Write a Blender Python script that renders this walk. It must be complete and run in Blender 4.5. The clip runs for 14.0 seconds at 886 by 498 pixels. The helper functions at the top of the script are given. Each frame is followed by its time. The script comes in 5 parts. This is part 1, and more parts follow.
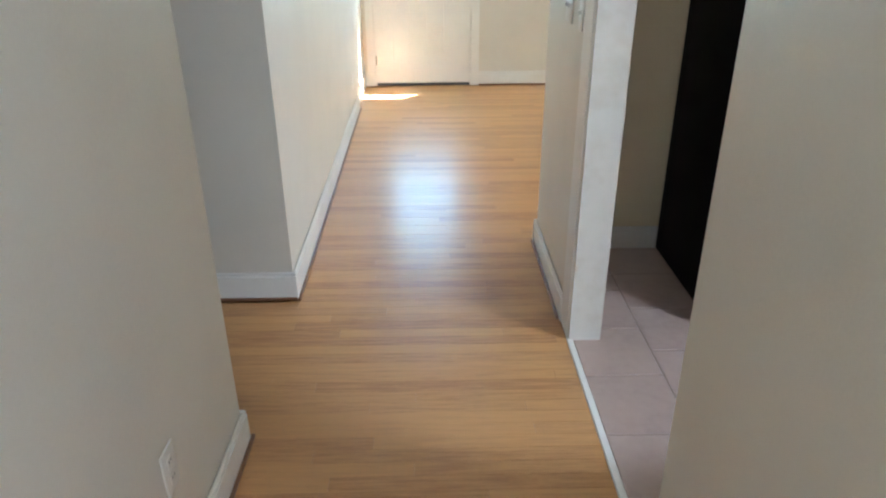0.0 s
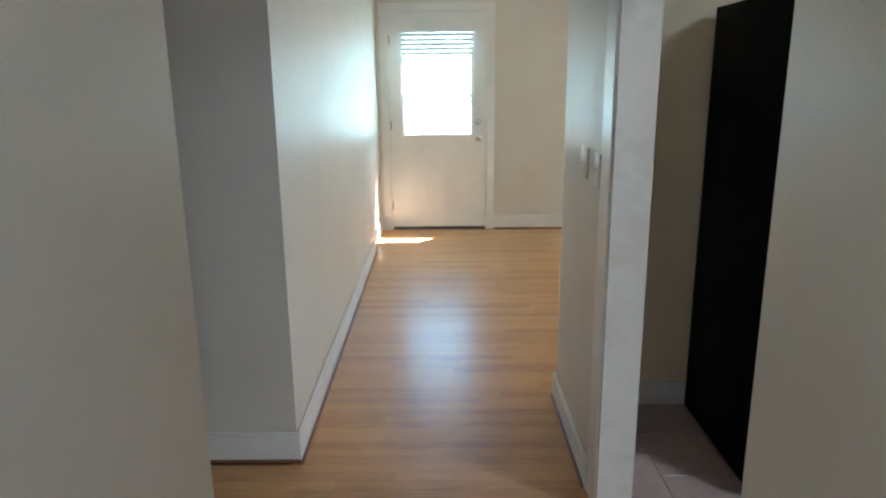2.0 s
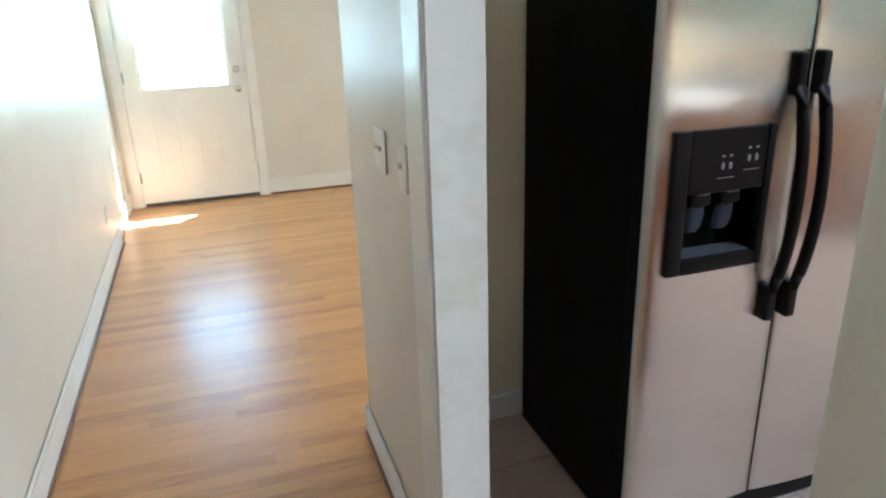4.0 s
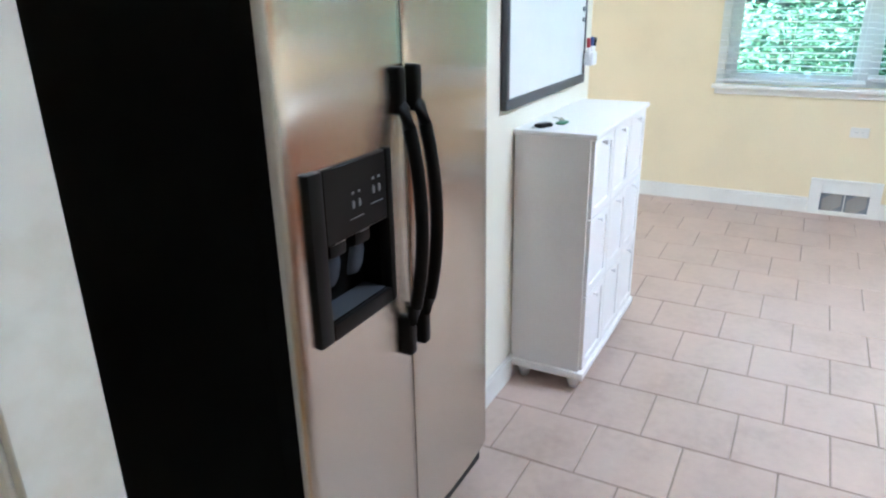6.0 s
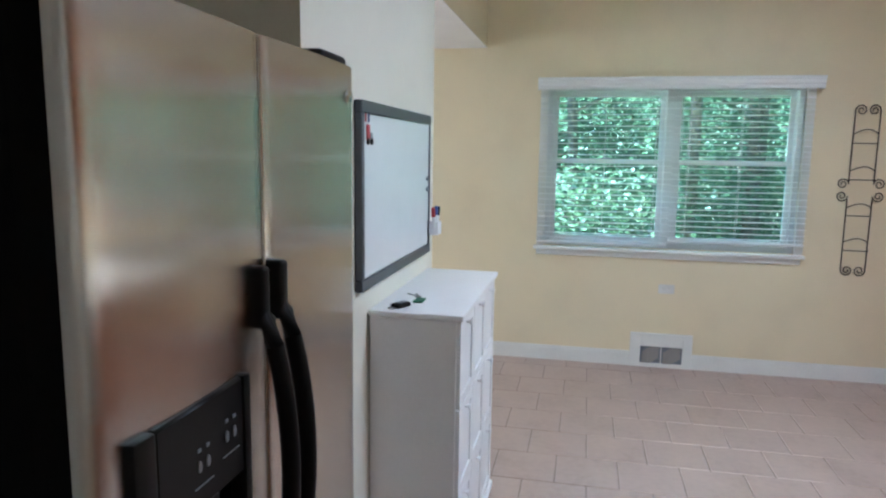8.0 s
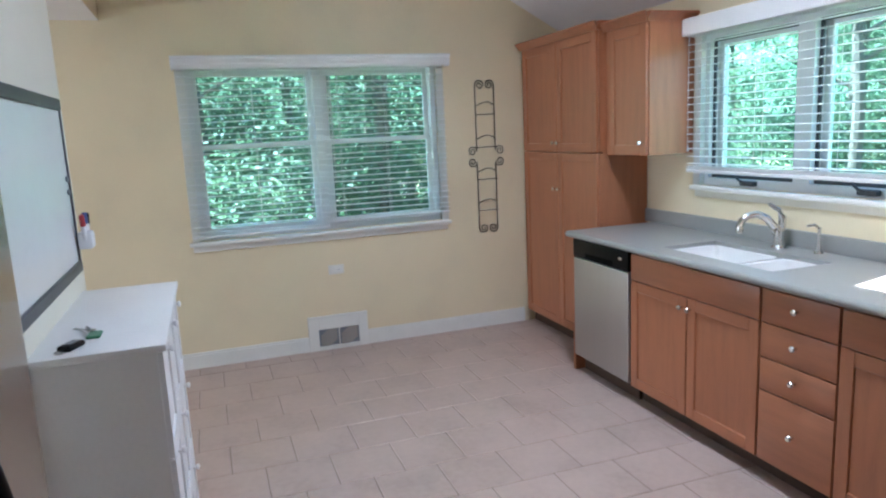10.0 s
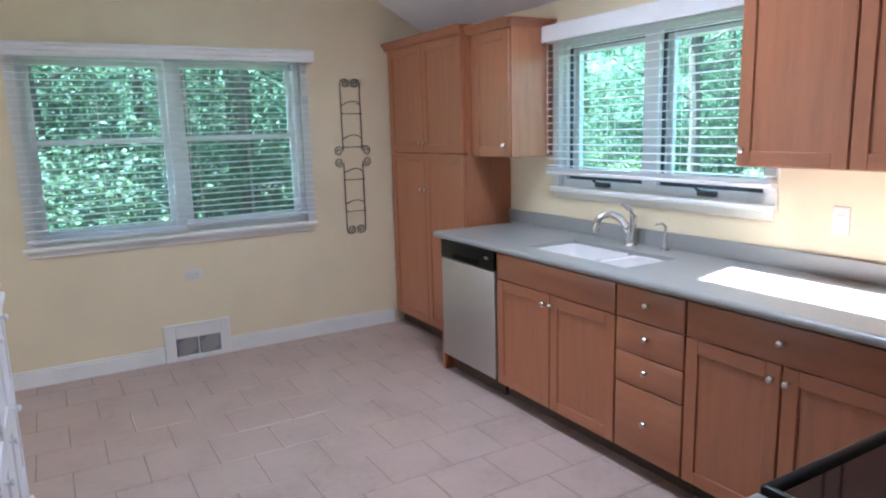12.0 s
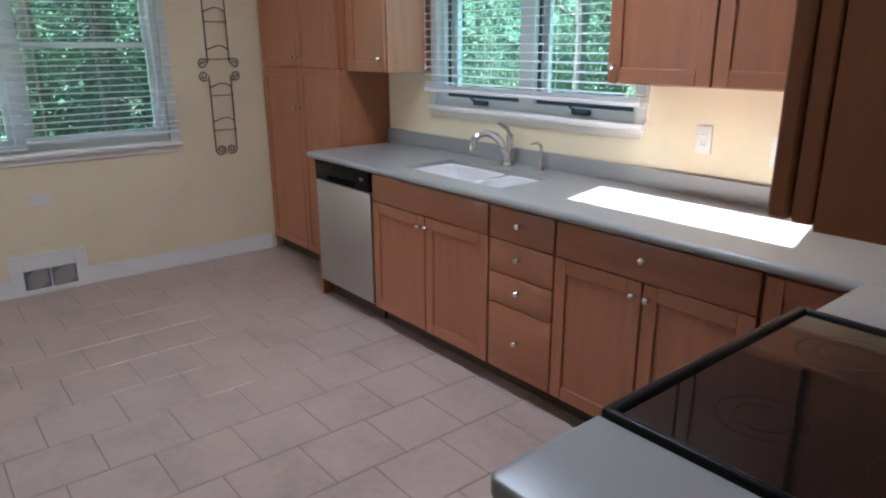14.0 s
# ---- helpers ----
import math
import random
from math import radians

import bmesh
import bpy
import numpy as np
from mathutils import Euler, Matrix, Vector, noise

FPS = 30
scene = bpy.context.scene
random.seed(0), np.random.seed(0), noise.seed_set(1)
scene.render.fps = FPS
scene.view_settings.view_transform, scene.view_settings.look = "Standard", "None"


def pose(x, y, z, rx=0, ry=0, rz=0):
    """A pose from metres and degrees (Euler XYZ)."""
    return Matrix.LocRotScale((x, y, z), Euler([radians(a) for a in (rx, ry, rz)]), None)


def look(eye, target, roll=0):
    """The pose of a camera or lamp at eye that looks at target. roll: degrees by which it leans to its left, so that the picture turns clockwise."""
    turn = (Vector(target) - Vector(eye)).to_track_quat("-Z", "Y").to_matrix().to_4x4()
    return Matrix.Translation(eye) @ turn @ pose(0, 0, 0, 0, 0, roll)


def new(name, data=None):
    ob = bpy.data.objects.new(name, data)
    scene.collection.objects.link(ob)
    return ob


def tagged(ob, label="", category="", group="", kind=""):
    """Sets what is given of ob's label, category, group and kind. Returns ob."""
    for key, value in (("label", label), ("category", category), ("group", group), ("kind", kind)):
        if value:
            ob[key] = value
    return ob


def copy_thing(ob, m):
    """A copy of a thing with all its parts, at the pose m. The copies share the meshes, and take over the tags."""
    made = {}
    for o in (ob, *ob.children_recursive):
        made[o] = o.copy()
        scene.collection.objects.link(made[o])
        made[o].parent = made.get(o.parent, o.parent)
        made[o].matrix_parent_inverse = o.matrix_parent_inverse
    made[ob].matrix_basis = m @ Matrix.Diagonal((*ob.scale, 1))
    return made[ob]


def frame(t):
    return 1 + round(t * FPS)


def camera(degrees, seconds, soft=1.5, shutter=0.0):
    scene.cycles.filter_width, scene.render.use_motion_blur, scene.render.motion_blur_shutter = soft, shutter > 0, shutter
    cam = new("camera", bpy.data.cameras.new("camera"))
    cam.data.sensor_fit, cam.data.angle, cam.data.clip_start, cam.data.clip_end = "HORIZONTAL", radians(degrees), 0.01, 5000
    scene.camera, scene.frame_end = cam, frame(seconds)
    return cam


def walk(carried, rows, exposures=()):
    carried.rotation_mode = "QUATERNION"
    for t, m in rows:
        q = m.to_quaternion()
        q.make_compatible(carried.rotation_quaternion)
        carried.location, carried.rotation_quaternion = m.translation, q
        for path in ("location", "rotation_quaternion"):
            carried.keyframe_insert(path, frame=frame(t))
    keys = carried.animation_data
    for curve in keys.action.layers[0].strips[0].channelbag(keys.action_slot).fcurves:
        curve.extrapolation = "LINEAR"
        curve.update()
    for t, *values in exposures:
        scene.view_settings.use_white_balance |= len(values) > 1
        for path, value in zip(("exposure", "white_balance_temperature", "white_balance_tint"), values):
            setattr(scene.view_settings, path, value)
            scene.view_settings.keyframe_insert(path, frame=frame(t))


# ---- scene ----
cam = camera(66.4, 14.0, soft=2.2)
PATH = [
    (0, (0.898, 0.692, 1.442), (0.925, 2.498, 0.583), -0.4),
    (0.5, (0.901, 0.734, 1.443), (0.913, 2.592, 0.702), -0.4),
    (1, (0.926, 0.764, 1.467), (0.942, 2.654, 0.811), -0.5),
    (1.5, (0.931, 0.804, 1.48), (0.945, 2.733, 0.951), -0.4),
    (2, (0.907, 0.822, 1.474), (0.891, 2.762, 0.99), -0.6),
    (4.5, (1.04, 1.839, 1.534), (2.055, 3.351, 0.708), -0.4),
    (5, (1.039, 1.983, 1.528), (2.454, 3.102, 0.664), 0.9),
    (5.5, (1.076, 2.054, 1.511), (2.556, 3.101, 0.668), -0.0),
    (6, (1.074, 2.134, 1.535), (2.722, 3.025, 0.835), -1.1),
    (6.5, (1.078, 2.182, 1.57), (2.825, 3.047, 1.122), 0.0),
    (7, (1.098, 2.236, 1.583), (2.897, 3.032, 1.227), 0.3),
    (7.5, (1.211, 2.33, 1.589), (3.076, 2.989, 1.289), -0.3),
    (8, (1.346, 2.41, 1.583), (3.284, 2.817, 1.3), 0.8),
    (8.5, (1.429, 2.562, 1.566), (3.408, 2.553, 1.274), -0.7),
    (11, (1.648, 2.64, 1.571), (3.451, 1.85, 1.219), -1.9),
    (11.5, (1.647, 2.634, 1.565), (3.404, 1.745, 1.215), -1.5),
    (12, (1.641, 2.613, 1.561), (3.344, 1.626, 1.208), -1.6),
    (12.5, (1.637, 2.593, 1.578), (3.278, 1.509, 1.216), -1.6),
    (13, (1.642, 2.586, 1.583), (3.223, 1.412, 1.234), -1.2),
    (13.5, (1.642, 2.559, 1.574), (3.17, 1.325, 1.194), -1.6),
    (14, (1.682, 2.452, 1.526), (3.17, 1.247, 0.947), -0.3),
]
EXPOSURES = [(0, 4.98, 5600, 13), (0.5, 4.85, 5600, 13), (1.0, 4.64, 5600, 13), (1.5, 4.50, 5600, 13), (2.0, 4.30, 5600, 13), (4.3, 5.2, 5500, 11),
             (5.0, 5.36, 5500, 10), (5.5, 5.22, 5500, 10), (6.0, 5.05, 5500, 11), (6.5, 4.62, 5500, 13), (7.0, 4.50, 5500, 13),
             (7.5, 4.38, 5520, 14), (8.0, 4.25, 5550, 14), (8.5, 4.16, 5580, 13), (11.0, 4.12, 5580, 20), (12.5, 3.96, 5650, 22), (14.0, 3.62, 5880, 22)]
walk(cam, [(t, look(eye, target, roll)) for t, eye, target, roll in PATH], EXPOSURES)

# ---- world, sun, large lights, exposure ----
SUN = Vector((-0.35, -0.41, -1.0)).normalized()
world = bpy.data.worlds.new("world")
scene.world = world
world.use_nodes = True
wn = world.node_tree
sky = wn.nodes.new("ShaderNodeTexSky")
sky.sky_type = "NISHITA"
sky.sun_disc = False
sky.sun_elevation = math.asin(-SUN.z)
sky.sun_rotation = math.atan2(-SUN.x, -SUN.y)
wn.links.new(sky.outputs[0], wn.nodes["Background"].inputs[0])
wn.nodes["Background"].inputs[1].default_value = 0.065


def lamp(name, kind, m, energy, color, size=(1, 1)):
    data = bpy.data.lights.new(name, kind)
    data.energy, data.color = energy, color
    if kind == "AREA":
        data.shape, data.size, data.size_y = "RECTANGLE", size[0], size[1]
    else:
        data.angle = radians(0.5)
    ob = new(name, data)
    ob.matrix_world = m
    return ob


lamp("sun", "SUN", look((0, 0, 20), Vector((0, 0, 20)) + SUN), 5.0, (1.0, 0.96, 0.90))
# daylight in the roof window and glazed hall door; dining, living and hall lamps are added fill
DAY = (0.88, 0.96, 1.0)
lamp("daylight_roof", "AREA", look((3.83, 0.98, 3.02), (3.75, 0.45, 0.9)), 4.0, DAY, (0.9, 0.42))
# added fill for unseen dining windows; the front wall has no opening here
lamp("fill_dining", "AREA", look((5.4, 7.30, 1.5), (5.2, 3.0, 2.1)), 3.9, DAY, (1.8, 1.3))
lamp("daylight_door", "AREA", look((0.79, 7.66, 1.42), (0.79, 3.0, 1.0)), 0.38, DAY, (0.6, 0.9))
# added fill before the windowless part of the east wall, lifts door and hall
lamp("fill_living", "AREA", look((6.40, 5.7, 1.5), (0.8, 6.3, 1.3)), 1.0, DAY, (1.6, 1.2))
# added fill before a solid wall, brightens the opposite hall wall
lamp("fill_hall", "AREA", look((1.44, -0.10, 1.35), (-0.6, 1.0, 1.2)), 1.15, DAY, (0.8, 1.3))


# ---- materials ----
def mat(name, color, rough=0.5, metal=0.0, var=0.06, scale=6.0, fine=90.0, bump=0.05, stretch=(1, 1, 1), rnd=0.0,
        dark=None, spec=0.5, coat=0.0, coords="Object", band=0.0, rvar=0.0):
    m = bpy.data.materials.new(name)
    m.use_nodes = True
    nt = m.node_tree
    N, L = nt.nodes.new, nt.links.new
    p = nt.nodes["Principled BSDF"]
    tc = N("ShaderNodeTexCoord")
    mp = N("ShaderNodeMapping")
    mp.inputs["Scale"].default_value = stretch
    if coords == "World":
        geo = N("ShaderNodeNewGeometry")
        L(geo.outputs["Position"], mp.inputs["Vector"])
    else:
        L(tc.outputs[coords], mp.inputs["Vector"])
    big, small = N("ShaderNodeTexNoise"), N("ShaderNodeTexNoise")
    big.inputs["Scale"].default_value, big.inputs["Detail"].default_value = scale, 4
    small.inputs["Scale"].default_value, small.inputs["Detail"].default_value = fine, 3
    L(mp.outputs[0], big.inputs["Vector"])
    L(mp.outputs[0], small.inputs["Vector"])
    mix = N("ShaderNodeMath")
    mix.operation = "MULTIPLY_ADD"
    L(small.outputs["Fac"], mix.inputs[0])
    mix.inputs[1].default_value = 0.45
    L(big.outputs["Fac"], mix.inputs[2])
    last = mix
    if rnd:
        info, isl = N("ShaderNodeObjectInfo"), N("ShaderNodeNewGeometry")
        add = N("ShaderNodeMath")
        L(info.outputs["Random"], add.inputs[0])
        L(isl.outputs["Random Per Island"], add.inputs[1])
        fr = N("ShaderNodeMath")
        fr.operation = "FRACT"
        L(add.outputs[0], fr.inputs[0])
        r2 = N("ShaderNodeMath")
        r2.operation = "MULTIPLY_ADD"
        mid = N("ShaderNodeMath")
        mid.operation = "SUBTRACT"
        L(fr.outputs[0], mid.inputs[0])
        mid.inputs[1].default_value = 0.45
        L(mid.outputs[0], r2.inputs[0])
        r2.inputs[1].default_value = rnd
        L(mix.outputs[0], r2.inputs[2])
        last = r2
    ramp = N("ShaderNodeValToRGB")
    c = Vector(color)
    d = Vector(dark) if dark else c * (1 - 2.5 * var)
    hi = c * (1 + var)
    ramp.color_ramp.elements[0].position, ramp.color_ramp.elements[0].color = 0.42, (*d, 1)
    ramp.color_ramp.elements[1].position, ramp.color_ramp.elements[1].color = 1.0 + rnd * 0.6 - 0.02 if rnd < 0.03 else 1.0, (*hi, 1)
    e = ramp.color_ramp.elements.new(0.72)
    e.color = (*c, 1)
    L(last.outputs[0], ramp.inputs[0])
    L(ramp.outputs[0], p.inputs["Base Color"])
    p.inputs["Roughness"].default_value = rough
    if rvar:
        rm = N("ShaderNodeMath")
        rm.operation = "MULTIPLY_ADD"
        L(big.outputs["Fac"], rm.inputs[0])
        rm.inputs[1].default_value = rvar
        rm.inputs[2].default_value = rough - rvar * 0.5
        L(rm.outputs[0], p.inputs["Roughness"])
    p.inputs["Metallic"].default_value = metal
    p.inputs["Specular IOR Level"].default_value = spec
    p.inputs["Coat Weight"].default_value = coat
    p.inputs["Coat Roughness"].default_value = 0.15
    if bump:
        b = N("ShaderNodeBump")
        b.inputs["Strength"].default_value = bump
        b.inputs["Distance"].default_value = 0.01
        L(mix.outputs[0], b.inputs["Height"])
        L(b.outputs[0], p.inputs["Normal"])
    return m


def glass_mat(name, tint, gloss=0.04):
    m = bpy.data.materials.new(name)
    m.use_nodes = True
    nt = m.node_tree
    N, L = nt.nodes.new, nt.links.new
    nt.nodes.remove(nt.nodes["Principled BSDF"])
    a, g, mx, f = N("ShaderNodeBsdfTransparent"), N("ShaderNodeBsdfGlossy"), N("ShaderNodeMixShader"), N("ShaderNodeLayerWeight")
    a.inputs[0].default_value = (*tint, 1)
    g.inputs["Roughness"].default_value = gloss
    f.inputs[0].default_value = 0.5
    pw, sc = N("ShaderNodeMath"), N("ShaderNodeMath")
    pw.operation, sc.operation = "POWER", "MULTIPLY_ADD"
    pw.inputs[1].default_value = 4.0
    sc.inputs[1].default_value, sc.inputs[2].default_value = 0.6, 0.03
    L(f.outputs["Facing"], pw.inputs[0])
    L(pw.outputs[0], sc.inputs[0])
    L(sc.outputs[0], mx.inputs[0])
    L(a.outputs[0], mx.inputs[1])
    L(g.outputs[0], mx.inputs[2])
    L(mx.outputs[0], nt.nodes["Material Output"].inputs[0])
    return m


def leaf_mat(name, color, dark):
    m = mat(name, color, 0.62, var=0.2, scale=1.2, fine=9, bump=0, rnd=0.5, dark=dark, coords="World")
    nt = m.node_tree
    p = nt.nodes["Principled BSDF"]
    tr, mx = nt.nodes.new("ShaderNodeBsdfTranslucent"), nt.nodes.new("ShaderNodeMixShader")
    tr.inputs[0].default_value = (0.108, 0.166, 0.096, 1)
    mx.inputs[0].default_value = 0.5
    nt.links.new(p.outputs[0], mx.inputs[1])
    nt.links.new(tr.outputs[0], mx.inputs[2])
    nt.links.new(mx.outputs[0], nt.nodes["Material Output"].inputs[0])
    return m


def brushed(m, amount):
    nt = m.node_tree
    tan = nt.nodes.new("ShaderNodeCombineXYZ")
    tan.inputs[0].default_value = 1.0
    p = nt.nodes["Principled BSDF"]
    p.inputs["Anisotropic"].default_value = amount
    nt.links.new(tan.outputs[0], p.inputs["Tangent"])


M_HALL = mat("hall_wall_paint", (0.70, 0.66, 0.57), 0.47, var=0.025, scale=3, fine=160, bump=0.06, coords="World", spec=0.45)
M_KITCH = mat("yellow_wall_paint", (0.80, 0.69, 0.47), 0.5, var=0.03, scale=2.5, fine=170, bump=0.06, coords="World")
M_PALE = mat("pale_wall_paint", (0.82, 0.785, 0.68), 0.5, var=0.025, scale=2.5, fine=170, bump=0.06, coords="World")
M_CEIL = mat("ceiling_paint", (0.82, 0.80, 0.77), 0.8, var=0.03, scale=3, fine=200, bump=0.08, coords="World")
M_TRIM = mat("white_trim_paint", (0.80, 0.79, 0.74), 0.35, var=0.03, scale=4, fine=60, bump=0.03, coords="World")
M_JAMB = mat("worn_white_jamb_paint", (0.76, 0.74, 0.67), 0.4, var=0.03, dark=(0.66, 0.62, 0.53), scale=5, fine=25, bump=0.06, coords="World")
M_OAK = mat("oak_floorboard", (0.55, 0.295, 0.112), 0.35, var=0.12, scale=5, fine=40, bump=0.02, stretch=(1.2, 16, 1), rnd=0.42,
            dark=(0.41, 0.20, 0.075), coords="World", coat=0.10, rvar=0.12)
M_OAKBED = mat("floor_joint", (0.20, 0.10, 0.045), 0.6)
M_TILE = mat("beige_ceramic_tile", (0.46, 0.35, 0.295), 0.36, var=0.11, scale=3.5, fine=26, bump=0.03, rnd=0.10,
             dark=(0.375, 0.28, 0.23), coords="World", rvar=0.15)
M_GROUT = mat("brown_grout", (0.27, 0.21, 0.17), 0.9, var=0.15, scale=12, fine=120, bump=0.2, coords="World")
M_WOOD = mat("maple_cabinet", (0.385, 0.145, 0.066), 0.36, var=0.10, scale=3, fine=22, bump=0.012, stretch=(9, 9, 0.9), rnd=0.10,
             dark=(0.32, 0.122, 0.057), coords="World", coat=0.15, rvar=0.1)
M_WOODH = mat("maple_drawer_front", (0.385, 0.145, 0.066), 0.36, var=0.10, scale=3, fine=22, bump=0.012, stretch=(0.9, 9, 9), rnd=0.10,
              dark=(0.32, 0.122, 0.057), coords="World", coat=0.15, rvar=0.1)
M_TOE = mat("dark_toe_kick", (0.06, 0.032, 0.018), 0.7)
M_STONE = mat("grey_solid_surface", (0.31, 0.31, 0.29), 0.28, var=0.014, scale=40, fine=170, bump=0, coords="World")
M_STEEL = mat("brushed_stainless", (0.60, 0.565, 0.515), 0.17, 1.0, var=0.012, scale=130, fine=420, bump=0.10, stretch=(8, 8, 0.002), coords="World")
M_STEEL2 = mat("brushed_stainless_dull", (0.55, 0.54, 0.52), 0.36, 1.0, var=0.015, scale=2, fine=60, bump=0, stretch=(30, 1, 1), coords="World")
brushed(M_STEEL, 1.0)


def buckle(m, scale, strength):
    """Faint waviness of thin sheet metal, added under the fine grain."""
    nt = m.node_tree
    geo, ns, b = nt.nodes.new("ShaderNodeNewGeometry"), nt.nodes.new("ShaderNodeTexNoise"), nt.nodes.new("ShaderNodeBump")
    ns.inputs["Scale"].default_value, ns.inputs["Detail"].default_value = scale, 1.0
    b.inputs["Strength"].default_value, b.inputs["Distance"].default_value = strength, 0.01
    nt.links.new(geo.outputs["Position"], ns.inputs["Vector"])
    nt.links.new(ns.outputs["Fac"], b.inputs["Height"])
    grain = nt.nodes["Principled BSDF"].inputs["Normal"].links[0].from_node
    nt.links.new(b.outputs[0], grain.inputs["Normal"])


buckle(M_STEEL, 6.0, 0.12)
brushed(M_STEEL2, 0.6)
M_CHROME = mat("satin_nickel", (0.62, 0.60, 0.57), 0.2, 1.0, var=0.03, bump=0)
M_BLACK = mat("black_appliance_side", (0.0032, 0.003, 0.0027), 0.62, spec=0.05, var=0.15, scale=8, fine=300, bump=0.12, coords="World")
M_PLAST = mat("black_plastic", (0.009, 0.0078, 0.0072), 0.36, spec=0.12, var=0.12, scale=20, fine=300, bump=0.02)
M_GLASSTOP = mat("black_glass", (0.008, 0.008, 0.009), 0.05, var=0.1, bump=0)
M_WHITE = mat("white_lacquer", (0.87, 0.865, 0.865), 0.4, var=0.02, scale=4, fine=80, bump=0.02, coords="World")
M_BOARD = mat("whiteboard_enamel", (0.80, 0.82, 0.84), 0.18, var=0.015, bump=0)
M_FRAME = mat("charcoal_frame", (0.07, 0.075, 0.085), 0.4, var=0.1)
M_SLAT = mat("white_blind_slat", (0.80, 0.80, 0.79), 0.4, var=0.02, bump=0.01)
M_VINYL = mat("white_vinyl", (0.76, 0.76, 0.75), 0.35, var=0.02, bump=0.01)
M_DARKFR = mat("dark_screen_frame", (0.05, 0.055, 0.06), 0.5, var=0.1)
M_IRON = mat("dark_iron", (0.035, 0.030, 0.027), 0.5, 0.6, var=0.2)
M_GRILLE = mat("grey_register_grille", (0.34, 0.32, 0.295), 0.5, 0.1, var=0.1)
M_PLATE = mat("ivory_plate", (0.76, 0.74, 0.68), 0.35, var=0.02, bump=0)
M_GREY = mat("grey_plastic", (0.20, 0.22, 0.25), 0.4, var=0.06)
M_BLUE = mat("smoky_blue_paddle", (0.075, 0.092, 0.12), 0.25, var=0.05)
M_PORC = mat("white_sink_enamel", (0.84, 0.83, 0.81), 0.15, var=0.015, bump=0)
M_GREEN = mat("green_tag", (0.05, 0.22, 0.12), 0.4)
M_RED = mat("red_ink", (0.45, 0.04, 0.05), 0.4)
M_INK = mat("blue_ink", (0.05, 0.09, 0.28), 0.4)
M_MARK = mat("grey_print", (0.20, 0.20, 0.205), 0.5, bump=0)
M_LEAF = leaf_mat("broad_leaf", (0.066, 0.120, 0.068), (0.022, 0.050, 0.036))
M_BARK = mat("bark", (0.09, 0.075, 0.06), 0.9, var=0.25, scale=5, fine=40, bump=0.5, stretch=(4, 4, 1))
M_GRASS = mat("leaf_litter", (0.13, 0.16, 0.07), 0.9, var=0.3, scale=1.5, fine=20, bump=0.4, coords="World")
M_CONC = mat("pale_concrete", (0.52, 0.51, 0.48), 0.85, scale=2, fine=60, bump=0.2, coords="World")
M_SHADEBOARD = mat("shade_board", (0.55, 0.53, 0.48), 0.7, coords="World")
M_PANE = glass_mat("window_glass", (0.77, 0.965, 0.97))


# ---- building blocks ----
def box(bm, x0, x1, y0, y1, z0, z1, bev=0.0, seg=1):
    vs = [bm.verts.new((x, y, z)) for x in (x0, x1) for y in (y0, y1) for z in (z0, z1)]
    fs = [bm.faces.new([vs[i] for i in f]) for f in
          ((0, 1, 3, 2), (4, 6, 7, 5), (0, 4, 5, 1), (2, 3, 7, 6), (0, 2, 6, 4), (1, 5, 7, 3))]
    if bev:
        es = list({e for f in fs for e in f.edges})
        bmesh.ops.bevel(bm, geom=es, offset=bev, segments=seg, affect="EDGES", profile=0.5)
    return bm


def B(*a, **k):
    return box(bmesh.new(), *a, **k)


def ring(bm, c, u, v, r, n, ru=1.0):
    return [bm.verts.new(c + u * (r * ru * math.cos(2 * math.pi * i / n)) + v * (r * math.sin(2 * math.pi * i / n))) for i in range(n)]


def tube(bm, pts, radii, n=8, flat=1.0, up=Vector((0, 0, 1))):
    pts = [Vector(p) for p in pts]
    if not isinstance(radii, (list, tuple)):
        radii = [radii] * len(pts)
    prev, first = None, None
    for i, p in enumerate(pts):
        d = (pts[min(i + 1, len(pts) - 1)] - pts[max(i - 1, 0)]).normalized()
        a = up if abs(d.dot(up)) < 0.95 else Vector((1, 0, 0))
        u = d.cross(a).normalized()
        v = u.cross(d).normalized()
        r = ring(bm, p, u, v, radii[i], n, flat)
        if prev:
            for k in range(n):
                bm.faces.new((prev[k], prev[(k + 1) % n], r[(k + 1) % n], r[k]))
        else:
            first = r
        prev = r
    bm.faces.new(first[::-1])
    bm.faces.new(prev)
    return bm


def lathe(bm, c, prof, n=14, axis="z"):
    """A turned shape: prof holds (radius, height) along the axis."""
    c = Vector(c)
    ax = {"z": Vector((0, 0, 1)), "y": Vector((0, -1, 0)), "x": Vector((1, 0, 0))}[axis]
    u = Vector((1, 0, 0)) if axis != "x" else Vector((0, 1, 0))
    v = ax.cross(u)
    prev = None
    for r, h in prof:
        rr = ring(bm, c + ax * h, u, v, max(r, 1e-4), n)
        if prev:
            for k in range(n):
                bm.faces.new((prev[k], prev[(k + 1) % n], rr[(k + 1) % n], rr[k]))
        prev = rr
    bm.faces.new(prev)
    return bm


def thing(name, loc, label, category, group=""):
    ob = new(name)
    ob.location = loc
    ob.empty_display_size = 0.1
    return tagged(ob, label, category, group)


def finish(bm, name, material, smooth=False):
    bmesh.ops.recalc_face_normals(bm, faces=bm.faces)
    me = bpy.data.meshes.new(name)
    bm.to_mesh(me)
    bm.free()
    me.materials.append(material)
    if smooth:
        for p in me.polygons:
            p.use_smooth = True
        me.set_sharp_from_angle(angle=radians(40))
    return me


def part(name, bm, material, parent, label="", smooth=True):
    ob = new(name, finish(bm, name, material, smooth))
    ob.parent = parent
    if label:
        ob["label"] = label
    return ob


